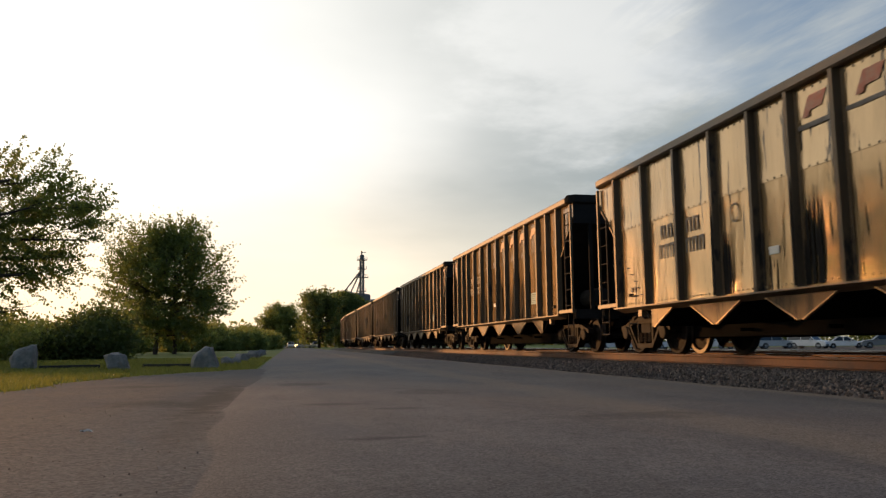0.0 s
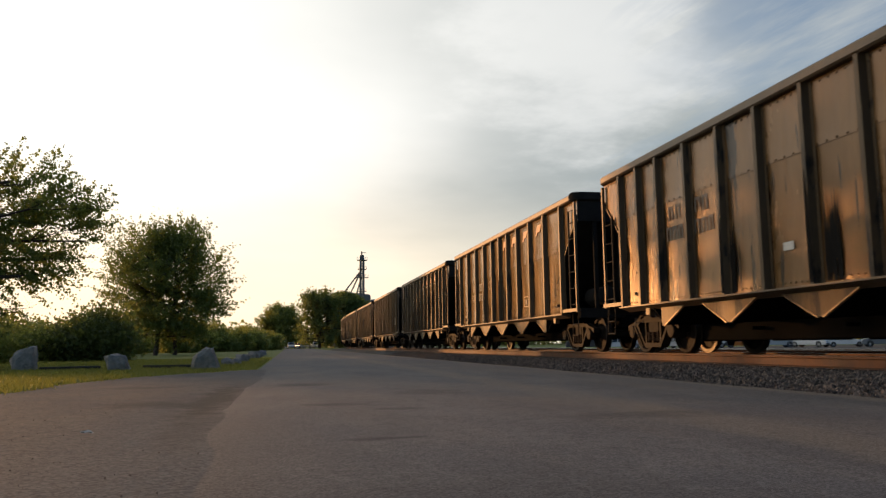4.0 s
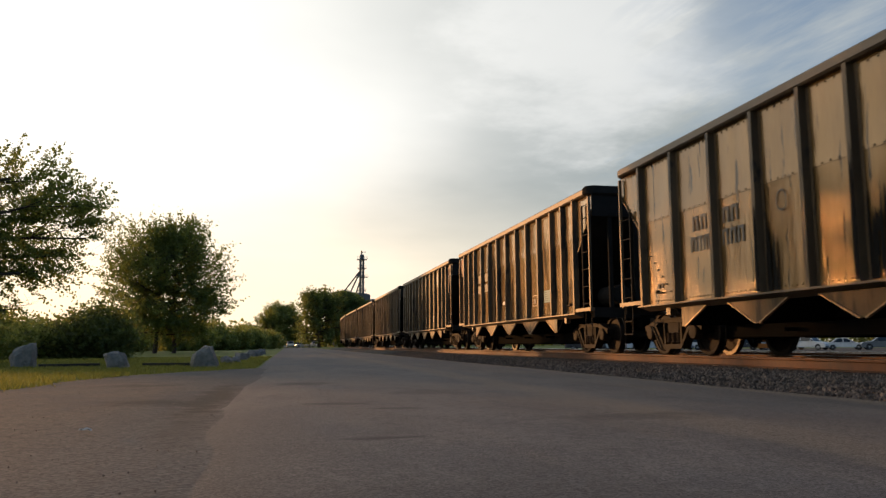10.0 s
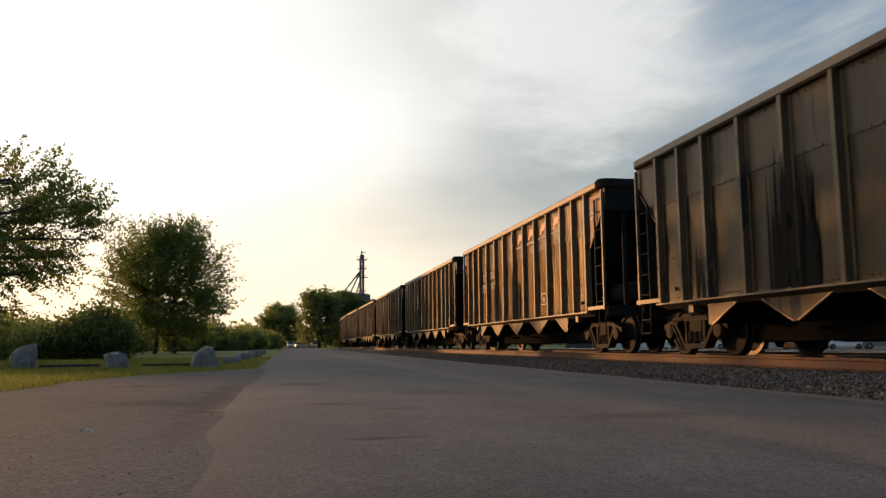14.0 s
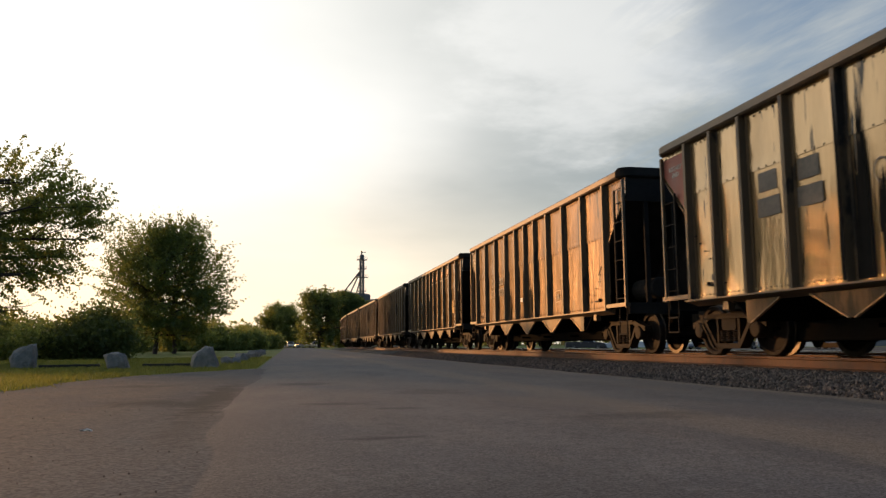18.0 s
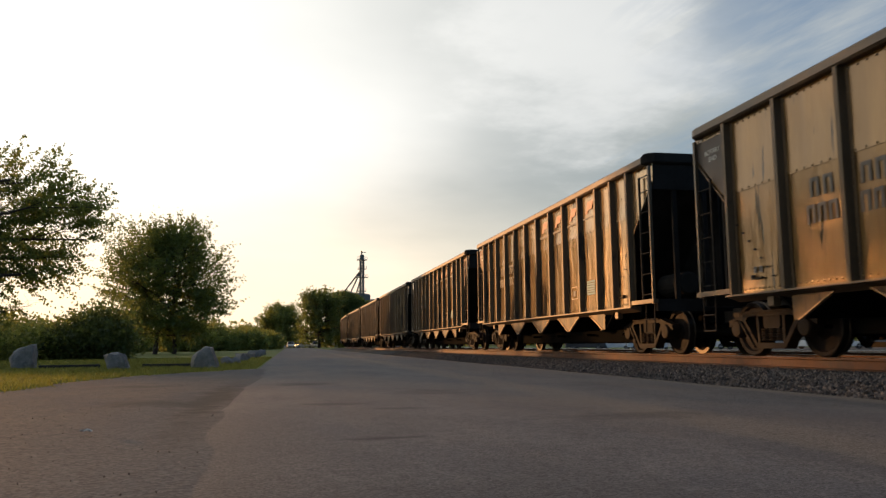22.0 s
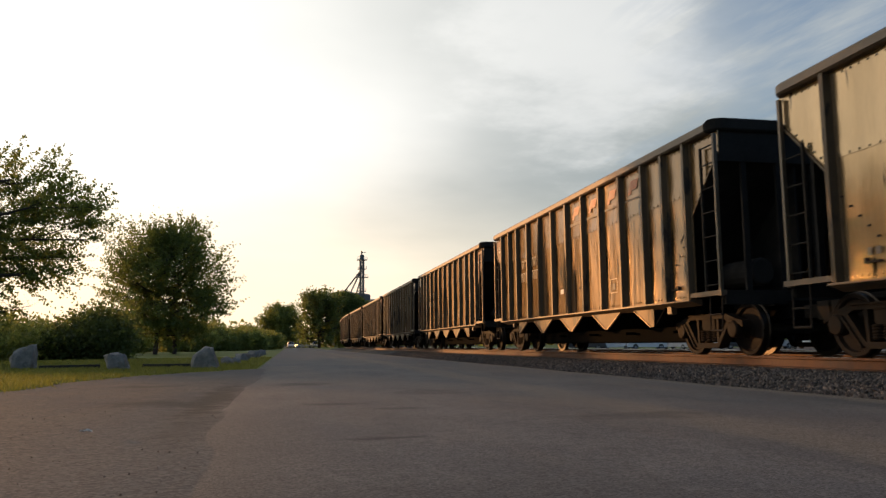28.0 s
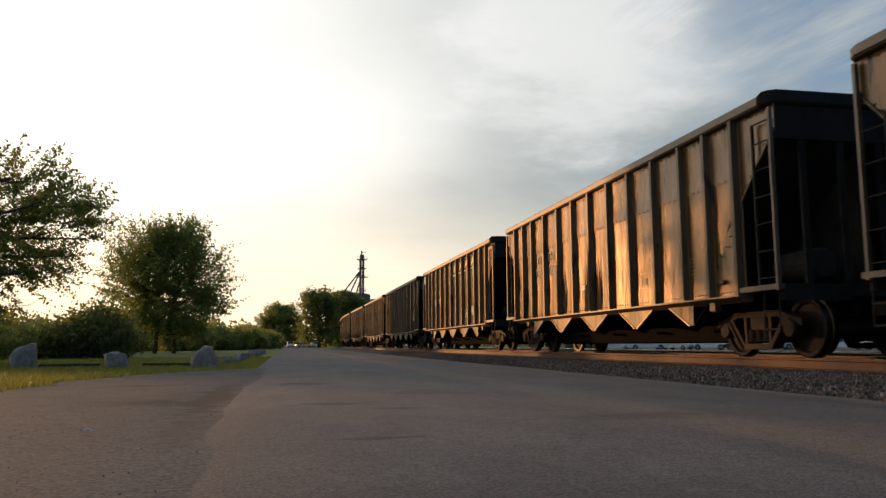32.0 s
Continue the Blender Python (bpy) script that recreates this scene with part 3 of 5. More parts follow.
def side_frame(s):
    """The cast side frame of a bogie on side s, with its openings."""
    x0, x1 = s * 0.93, s * 1.09
    bm = bmesh.new()
    top = [(-1.16, 0.48), (-1.16, 0.60), (-0.95, 0.64), (-0.62, 0.74), (0.62, 0.74), (0.95, 0.64), (1.16, 0.60), (1.16, 0.48), (1.02, 0.55), (0.78, 0.55), (0.56, 0.65), (-0.56, 0.65), (-0.78, 0.55), (-1.02, 0.55)]
    prism(bm, [(x0, y, z) for y, z in top], (x1 - x0, 0, 0))
    for k in (-1, 1):
        prism(bm, [(x0, k * y, z) for y, z in ((0.80, 0.56), (0.68, 0.62), (0.35, 0.21), (0.43, 0.14))], (x1 - x0, 0, 0))
        prism(bm, [(x0 + s * 0.03, k * y, z) for y, z in ((0.38, 0.66), (0.31, 0.66), (0.30, 0.2), (0.36, 0.2))], (x1 - x0 - s * 0.05, 0, 0))
        # the raised rim along the slanted member
        prism(bm, [(x1, k * y, z) for y, z in ((0.80, 0.57), (0.76, 0.585), (0.40, 0.15), (0.43, 0.14))], (s * 0.03, 0, 0))
    prism(bm, [(x0, y, z) for y, z in ((-0.42, 0.22), (0.42, 0.22), (0.36, 0.13), (-0.36, 0.13))], (x1 - x0, 0, 0))
    prism(bm, [(x1, y, z) for y, z in ((-0.62, 0.74), (0.62, 0.74), (0.60, 0.715), (-0.60, 0.715))], (s * 0.03, 0, 0))
    return bm


def bogie():
    root = new("bogie")
    for s in (-1, 1):
        f = part("side_frame", side_frame(s), M["truck"], root)
        for k in (-1, 1):
            bm = bmesh.new()
            turned(bm, [(s * 0.98, 0.15), (s * 1.10, 0.15), (s * 1.13, 0.13), (s * 1.135, 0.06)], "x", 16)
            for v in bm.verts:
                v.co += Vector((0, k * 0.89, 0.457))
            part("bearing_cap", bm, M["truck"], f)
        bm = bmesh.new()
        for y in (-0.2, 0.0, 0.2):
            turned(bm, [(0.25, 0.07), (0.27, 0.085), (0.29, 0.065), (0.31, 0.085), (0.33, 0.065), (0.35, 0.085), (0.37, 0.065), (0.39, 0.085), (0.41, 0.065), (0.43, 0.085), (0.45, 0.065)], "z", 10)
            for v in list(bm.verts)[-110:]:
                v.co += Vector((s * 1.01, y, 0))
        part("spring_nest", bm, M["truck"], f)
    bm = bmesh.new()
    chamfer_box(bm, -0.22, 0.22, -1.05, 1.05, 0.45, 0.68, 0.04)
    for v in bm.verts:
        v.co = Vector((v.co.y, v.co.x, v.co.z))
    part("bolster", bm, M["under"], root)
    for k in (-1, 1):
        bm = bmesh.new()
        box(bm, -0.9, 0.9, k * 0.34 - 0.05, k * 0.34 + 0.05, 0.33, 0.43)
        for s in (-1, 1):
            box(bm, s * 0.76 - 0.06, s * 0.76 + 0.06, k * 0.40 - 0.03, k * 0.40 + 0.03, 0.3, 0.55)
        part("brake_beam", bm, M["under"], root)
    return root


def ladder(h):
    """The corner ladder: two stiles and the rungs between."""
    bm = bmesh.new()
    box(bm, -0.03, 0.03, 0.0, 0.055, 1.0, 3.78)
    root = part("ladder", bm, M["chord"], None)
    bm = bmesh.new()
    box(bm, -0.02, 0.02, 0.47, 0.51, 1.0, 3.62 if h < 0 else 3.02)
    part("stile", bm, M["under"], root)
    bm = bmesh.new()
    rod(bm, (-0.01, 0.03, 0), (-0.01, 0.49, 0), 0.013, 6)
    rung = mesh_of("rung", bm, M["under"])
    for z in (1.20, 1.61, 2.03, 2.45, 2.87) + ((3.29, 3.60) if h < 0 else ()):
        part("rung", rung, None, root, at=pose(0, 0, z))
    return root


def step_iron():
    bm = bmesh.new()
    for y in (0.08, 0.46):
        rod(bm, (0, y, 1.0), (-0.02, y, 0.42), 0.014, 6)
    for z in (0.43, 0.70):
        rod(bm, (-0.02, 0.08, z), (-0.02, 0.46, z), 0.016, 6)
    return bm


def hopper_car(make):
    """One empty five-bay coal car; its origin lies on the rail tops under its middle."""
    HALF, REACH, rows, SEAM, hopper_y = MAKES[make]
    gate_low = 0.31 if make == "wide_bay" else 0.23
    POSTS = [-y for y in rows[:0:-1]] + list(rows)
    last = rows[-1]
    car = thing("hopper_car", "weathered aluminium coal hopper car on two bogies", "railroad car", "coal cars of the train")
    bounds = list(zip(POSTS, POSTS[1:]))
    widths = [round(b - a, 2) for a, b in bounds]
    sheets = {}
    bm = bmesh.new()
    # hat section: flange, two cheeks and a narrower face
    prism(bm, [(x, y, 0.98) for x, y in ((0, -0.12), (-0.014, -0.12), (-0.02, -0.07), (-0.12, -0.04), (-0.12, 0.04), (-0.02, 0.07), (-0.014, 0.12), (0, 0.12))], (0, 0, PANEL_TOP - 0.98))
    for k in range(22):
        z = 1.08 + k * 0.125
        for y in (-0.095, 0.095):
            a = [bm.verts.new((-0.014, y + dy, z + dz)) for dy, dz in ((-0.015, -0.015), (0.015, -0.015), (0.015, 0.015), (-0.015, 0.015))]
            b = bm.verts.new((-0.032, y, z))
            for q in range(4):
                bm.faces.new((a[q], a[(q + 1) % 4], b))
    post = mesh_of("post", bm, M["post"])
    bm = bmesh.new()
    prism(bm, [(0, -0.80, 0.90), (0, 0.80, 0.90), (0, 0.07, 0.55), (0, -0.07, 0.55)], (0.012, 0, 0))
    chutes = {0: mesh_of("hopper_side", bm, M["hopper"])}
    flanges = {}
    bm = bmesh.new()
    for k in (-1, 1):
        prism(bm, [(-0.02, k * 0.82, 0.90), (-0.02, k * 0.785, 0.90), (-0.02, k * 0.04, 0.548), (-0.02, k * 0.06, 0.532)], (0.05, 0, 0))
    flanges[0] = mesh_of("flange", bm, M["flange"])
    for k in (-1, 1):
        # the end hoppers drop straight on the side of the bogie
        bm = bmesh.new()
        prism(bm, [(0, -k * 0.80, 0.90), (0, k * 0.10, 0.90), (0, k * 0.09, 0.55), (0, -k * 0.05, 0.55)], (0.012, 0, 0))
        chutes[k] = mesh_of("hopper_side", bm, M["hopper"])
        bm = bmesh.new()
        prism(bm, [(-0.02, -k * 0.82, 0.90), (-0.02, -k * 0.785, 0.90), (-0.02, -k * 0.02, 0.548), (-0.02, -k * 0.04, 0.532)], (0.05, 0, 0))
        flanges[k] = mesh_of("flange", bm, M["flange"])
    for s in (-1, 1):
        turn = pose(0, 0, 0) if s < 0 else pose(0, 0, 0, 0, 0, 180)
        for i, (a, b) in enumerate(bounds):
            key = (widths[i], i % 4)
            if key not in sheets:
                sheets[key] = side_panel(widths[i], len(sheets) + 11, SEAM)
            part("panel", sheets[key], None, car, at=turn @ pose(-SHEET, (a + b) / 2, 0))
        for y in POSTS:
            part("post", post, None, car, at=turn @ pose(-SHEET, y, 0))
        for k in (-1, 1):
            # the end sheet, cut off on the slant over the open end bay
            bm = bmesh.new()
            prism(bm, [(0, k * last, 2.40), (0, k * last, PANEL_TOP), (0, k * HALF, PANEL_TOP), (0, k * HALF, 3.42)], (0.012, 0, 0))
            rivets(bm, -0.002, *sorted((k * 6.2, k * 7.2)), PANEL_TOP - 0.07, 0.13)
            for q in range(8):
                f = (q + 0.5) / 8
                rivets(bm, -0.002, k * (last + 0.06 + 0.98 * f) - 0.02, k * (last + 0.06 + 0.98 * f) + 0.02, 2.56 + 0.90 * f, 0.05)
            part("end_panel", bm, M["sheet"], car, at=turn @ pose(-SHEET, 0, 0))
            bm = bmesh.new()
            prism(bm, [(0, k * (last + 0.08), 2.44), (0, k * (last + 0.08), 2.48), (0, k * HALF, 3.46), (0, k * HALF, 3.42)], (-0.03, 0, 0))
            part("edge_strip", bm, M["post"], car, at=turn @ pose(-SHEET, 0, 0))
            bm = bmesh.new()
            box(bm, -0.06, 0.05, *sorted((k * (last + 0.02), k * (HALF + 0.02))), 1.02, 1.10)
            part("end_sill", bm, M["chord"], car, at=turn @ pose(-SHEET - 0.04, 0, 0))
            flip = pose(0, 0, 0) if k < 0 else Matrix.Diagonal((1, -1, 1, 1))
            l = ladder(k)
            l.parent, l.matrix_basis = car, turn @ pose(-SHEET - 0.06, k * HALF, 0) @ (pose(0, 0, 0) if k < 0 else pose(0, -0.055, 0)) @ (pose(0, 0, 0) if k < 0 else pose(0, 0, 0, 0, 0, 180))
            part("step_iron", step_iron(), M["under"], car, at=turn @ pose(-SHEET - 0.02, k * HALF - (0 if k < 0 else 0.54), 0))
        bm = bmesh.new()
        prism(bm, [(-OUT - 0.01, -last - 0.1, 0.99), (-OUT - 0.01, -last - 0.1, 0.96), (-SHEET - 0.03, -last - 0.1, 0.93), (-SHEET + 0.1, -last - 0.1, 0.88), (-SHEET + 0.1, -last - 0.1, 1.0)], (0, 2 * last + 0.2, 0))
        part("side_sill", bm, M["chord"], car, at=turn)
        for i in range(-2, 3):
            y, end = i * 2.28 - s * hopper_y, (0 if abs(i) < 2 else i // 2)
            c = part("hopper_side", chutes[end], None, car, at=turn @ pose(-SHEET, y, 0))
            part("flange", flanges[end], None, c, "bright flange along the slanted edges", at=pose(0, 0, 0))
        for k in (-1, 1):
            # the slanting row of bolts that holds the slope sheet
            bm = bmesh.new()
            for q in range(7):
                y, z = k * (last - 1.02 + 0.15 * q), 1.22 + 0.15 * q
                prism(bm, [(-0.002, y - 0.022, z - 0.012), (-0.002, y + 0.022, z - 0.012), (-0.002, y + 0.022, z + 0.012), (-0.002, y - 0.022, z + 0.012)], (-0.022, 0, 0))
            part("bolt_row", bm, M["under"], car, at=turn @ pose(-SHEET, 0, 0))
            bm = bmesh.new()
            y = k * (last - 0.62)
            box(bm, -0.05, 0.0, y - 0.14, y + 0.14, 1.20, 1.225)
            box(bm, -0.05, 0.0, y + k * 0.12 - 0.02, y + k * 0.12 + 0.02, 1.20, 1.27)
            part("grab_iron", bm, M["under"], car, at=turn @ pose(-SHEET, 0, 0))
            # the block under the bolster end of the sill
            bm = bmesh.new()
            chamfer_box(bm, -0.06, 0.06, k * 5.28 - 0.08, k * 5.28 + 0.08, 0.76, 0.93, 0.02)
            part("jacking_pad", bm, M["chord"], car, at=turn @ pose(-SHEET + 0.06, 0, 0))
    # the rim: a box section bent round the four corners
    ring, radius = [], 0.26
    for cx, cy, a0 in ((1, 1, 0), (-1, 1, 90), (-1, -1, 180), (1, -1, 270)):
        for q in range(6):
            a = radians(a0 + q * 18)
            ring.append((cx * (OUT - radius), cy * (HALF + 0.05 - radius), math.cos(a), math.sin(a), abs(math.sin(a))))
    bm = bmesh.new()
    loops = []
    for x, y, c, sn, end in ring:
        z1 = TOP + 0.03 * (end > 0.9)
        loops.append([bm.verts.new((x + c * r, y + sn * r, z)) for r, z in ((radius - 0.03, PANEL_TOP - 0.01), (radius, PANEL_TOP + 0.02), (radius, z1 - 0.03), (radius - 0.03, z1), (radius - 0.15, z1), (radius - 0.15, PANEL_TOP - 0.01))])
    for u, v in zip(loops[:13], loops[1:13]):
        for q in range(6):
            bm.faces.new((u[q], u[(q + 1) % 6], v[(q + 1) % 6], v[q]))
    for u, v in ((loops[23], loops[0]), (loops[11], loops[12])):
        for q in range(6):
            if not bm.faces.get((u[q], u[(q + 1) % 6], v[(q + 1) % 6], v[q])):
                bm.faces.new((u[q], u[(q + 1) % 6], v[(q + 1) % 6], v[q]))
    bmesh.ops.delete(bm, geom=[v for v in bm.verts if not v.link_faces], context="VERTS")
    part("top_chord", bm, M["chord"], car)
    # the near end of the rim, black; the far end keeps the chord metal
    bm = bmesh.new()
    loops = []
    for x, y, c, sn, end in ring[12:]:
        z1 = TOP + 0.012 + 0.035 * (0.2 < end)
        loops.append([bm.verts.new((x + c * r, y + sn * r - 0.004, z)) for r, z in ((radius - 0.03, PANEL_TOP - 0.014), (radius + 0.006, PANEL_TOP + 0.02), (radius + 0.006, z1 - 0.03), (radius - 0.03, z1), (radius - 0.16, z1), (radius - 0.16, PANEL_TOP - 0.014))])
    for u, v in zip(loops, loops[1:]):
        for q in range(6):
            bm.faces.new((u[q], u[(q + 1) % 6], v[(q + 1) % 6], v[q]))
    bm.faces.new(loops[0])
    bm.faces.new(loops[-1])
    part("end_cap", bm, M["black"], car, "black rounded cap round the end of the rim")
    # sawtooth hopper sheets and gates across the car, coloured near-black for the shade there
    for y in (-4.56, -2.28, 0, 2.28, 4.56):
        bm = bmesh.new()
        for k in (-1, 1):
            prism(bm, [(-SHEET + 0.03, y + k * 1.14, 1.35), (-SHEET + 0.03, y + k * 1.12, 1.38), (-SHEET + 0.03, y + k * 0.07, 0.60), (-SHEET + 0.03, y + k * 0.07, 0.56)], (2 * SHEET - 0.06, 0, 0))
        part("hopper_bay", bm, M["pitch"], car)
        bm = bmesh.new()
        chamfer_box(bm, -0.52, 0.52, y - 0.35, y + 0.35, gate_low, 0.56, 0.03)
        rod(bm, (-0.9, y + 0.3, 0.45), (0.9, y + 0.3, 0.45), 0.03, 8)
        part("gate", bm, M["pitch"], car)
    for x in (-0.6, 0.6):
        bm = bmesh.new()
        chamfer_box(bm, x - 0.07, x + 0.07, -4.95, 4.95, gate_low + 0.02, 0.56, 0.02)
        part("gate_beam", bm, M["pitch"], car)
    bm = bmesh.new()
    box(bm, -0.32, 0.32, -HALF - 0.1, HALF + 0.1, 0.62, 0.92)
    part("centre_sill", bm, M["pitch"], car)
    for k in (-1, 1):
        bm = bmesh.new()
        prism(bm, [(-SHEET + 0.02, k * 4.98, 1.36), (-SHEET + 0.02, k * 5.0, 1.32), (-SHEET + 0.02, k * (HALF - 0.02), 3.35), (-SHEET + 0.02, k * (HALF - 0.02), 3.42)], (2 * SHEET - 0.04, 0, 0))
        part("slope_sheet", bm, M["black"], car, "black end slope sheet")
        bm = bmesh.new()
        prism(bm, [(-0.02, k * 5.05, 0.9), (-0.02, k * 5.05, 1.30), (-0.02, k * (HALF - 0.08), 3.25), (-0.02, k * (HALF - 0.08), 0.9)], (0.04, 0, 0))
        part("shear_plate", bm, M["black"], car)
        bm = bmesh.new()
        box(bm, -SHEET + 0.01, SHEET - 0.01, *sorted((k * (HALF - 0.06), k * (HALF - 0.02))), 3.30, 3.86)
        part("end_wall", bm, M["black"], car, "black upper end wall")
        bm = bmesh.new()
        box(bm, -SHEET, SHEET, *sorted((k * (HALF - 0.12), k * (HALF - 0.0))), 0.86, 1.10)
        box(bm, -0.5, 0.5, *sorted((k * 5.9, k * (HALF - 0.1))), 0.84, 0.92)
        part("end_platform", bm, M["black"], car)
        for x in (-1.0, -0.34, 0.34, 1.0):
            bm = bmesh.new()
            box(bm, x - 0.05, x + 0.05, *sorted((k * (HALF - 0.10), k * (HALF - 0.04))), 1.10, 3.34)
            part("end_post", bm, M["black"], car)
        bm = bmesh.new()
        box(bm, -0.11, 0.11, *sorted((k * HALF, k * (HALF + 0.62))), 0.62, 0.84)
        box(bm, -0.2, 0.12, *sorted((k * (HALF + 0.55), k * (REACH + 0.02))), 0.58, 0.88)
        part("coupler", bm, M["under"], car)
        bm = bmesh.new()
        rod(bm, (0.35, k * HALF, 0.62), (0.42, k * (HALF + 0.45), 0.36), 0.025, 8)
        rod(bm, (0.42, k * (HALF + 0.45), 0.36), (0.3, k * REACH, 0.42), 0.025, 8)
        part("brake_hose", bm, M["rubber"], car)
        b = bogie()
        b.parent, b.matrix_basis = car, pose(0, k * 5.93, 0)
        for q in (-1, 1):
            w = wheelset()
            w.parent, w.matrix_basis = car, pose(0, k * 5.93 + q * 0.89, 0.457)
    bm = bmesh.new()
    turned(bm, [(-0.5, 0.2), (-0.45, 0.24), (0.45, 0.24), (0.5, 0.2)], "y", 16)
    for v in bm.verts:
        v.co += Vector((-0.75, -6.75, 1.42))
    part("air_reservoir", bm, M["black"], car)
    return car


# make, coat, paint of the far and of the near end, and the marks of each car of the train
CAR_LOOK = {
    0: ("wide_bay", "bright", "", "", "rows logo ring tag notes"), 1: ("narrow_bay", "mid", "brown", "", "rows faint ring tag teal"),
    2: ("narrow_bay", "dull", "", "brown", "rows square teal tag"), 3: ("wide_bay", "mid", "", "", "rows faint ring square notes"),
    4: ("narrow_bay", "mid", "brown", "", "rows logo ring square tag"), 5: ("wide_bay", "mid", "", "faded", "rows ring square ochre"),
    6: ("narrow_bay", "bright", "barn", "", "patches ring tag square teal"), 7: ("narrow_bay", "grimy", "", "brown", "disc square label"),
    8: ("narrow_bay", "mid", "", "brown", "rows logo square notes"), 9: ("narrow_bay", "bright", "barn", "", "patches ring square ochre_low"),
    10: ("wide_bay", "dull", "umber", "", "rows square tag"), 11: ("wide_bay", "mid", "umber", "", "rows logo square ochre"),
    12: ("narrow_bay", "bright", "brown", "", "rows logo square teal"), 13: ("narrow_bay", "bright", "", "brown", "rows logo square teal"),
    14: ("wide_bay", "bright", "", "", "rows notes"), 15: ("narrow_bay", "mid", "brown", "", "rows logo tag square"),
    16: ("narrow_bay", "dull", "", "brown", "rows square tag"), 17: ("narrow_bay", "dull", "", "", "rows square tag notes"),
}
for k in range(18, 27):
    CAR_LOOK[k] = CAR_LOOK[1 + k * 5 % 13]
CAR_LOOK[-1] = CAR_LOOK[3]
patterns = {make: hopper_car(make) for make in MAKES}
CARS, used = [], set()
for k in range(-1, 27):
    make = CAR_LOOK[k][0]
    CARS.append((k, copy_thing(patterns[make], pose(0, 0, 0)) if make in used else patterns[make]))
    used.add(make)


# ---- paint marks on the car sides; company letters and car numbers are plain bars ----
def plate(outlines, seam, thick=0.002):
    """Films of paint, one mesh; the upper course of sheets stands a little further out."""
    bm = bmesh.new()
    for outline in outlines:
        x = -SHEET - (0.0145 if max(z for y, z in outline) > seam + 0.04 else 0.003)
        prism(bm, [(x, y, z) for y, z in outline], (-thick, 0, 0))
    return bm


def rect(y0, y1, z0, z1, slant=0.0):
    return [(y0, z0), (y1, z0), (y1 - slant, z1), (y0 - slant, z1)]


def bars(places, w, h, stroke):
    """A plain arch of letter size for each place: two upright bars joined at the top."""
    a, b = w / 2, w / 2 - stroke
    return [[(y + u, z + v) for u, v in ((a, 0), (a, h), (-a, h), (-a, 0), (-b, 0), (-b, h - stroke), (b, h - stroke), (b, 0))] for y, z in places]


def patch(y, z, w, h):
    return rect(y - w / 2, y + w / 2, z, z + h)


def words(lines, y, z, size, mat):
    """Lettering in the built-in font, on the end sheet."""
    curve = bpy.data.curves.new("lettering", "FONT")
    curve.body, curve.size, curve.align_x, curve.extrude = lines, size, "CENTER", 0.002
    ob = bpy.data.objects.new("lettering", curve)
    scene.collection.objects.link(ob)
    me = bpy.data.meshes.new_from_object(ob.evaluated_get(bpy.context.evaluated_depsgraph_get()))
    bpy.data.objects.remove(ob)
    me.transform(Matrix(((0, 0, -1, -SHEET - 0.022), (-1, 0, 0, y), (0, 1, 0, z), (0, 0, 0, 1))))
    me.materials.clear()
    me.materials.append(mat)
    return me


def streaks(y, w, z_top, seed, count, post=None):
    """Coal soot run down from a leak: ragged upright tongues that narrow towards their ends, on the sheet and down the face of the post."""
    r = random.Random(seed)
    bm = bmesh.new()
    for i in range(count + (4 if post is not None else 0)):
        f = r.uniform(-0.5, 0.5)
        on_post = i >= count
        c, half = (post + f * 0.05, 0.022) if on_post else (y + f * w, r.uniform(0.010, 0.042))
        top = SILL + 0.05 + (z_top - SILL) * (r.uniform(0.8, 1.15) if on_post else r.uniform(0.45, 1.0) * (1 - 0.9 * f * f))
        low = SILL + (0.02 if r.random() < 0.75 else r.uniform(0.1, 0.7))
        zs = [low + (top - low) * q / 4 for q in range(5)]
        wide = [half * g * r.uniform(0.75, 1.25) for g in (0.9, 1.0, 0.85, 0.6, 0.12)]
        lean = 0.0 if on_post else r.uniform(-0.02, 0.02)
        x = -SHEET - (0.1205 if on_post else 0.0165) - 0.0006 * i
        prism(bm, [(x, c + a + lean * q / 4, z) for q, (a, z) in enumerate(zip(wide, zs))] + [(x, c - a + lean * q / 4, z) for q, (a, z) in reversed(list(enumerate(zip(wide, zs))))], (0.001, 0, 0))
    return bm


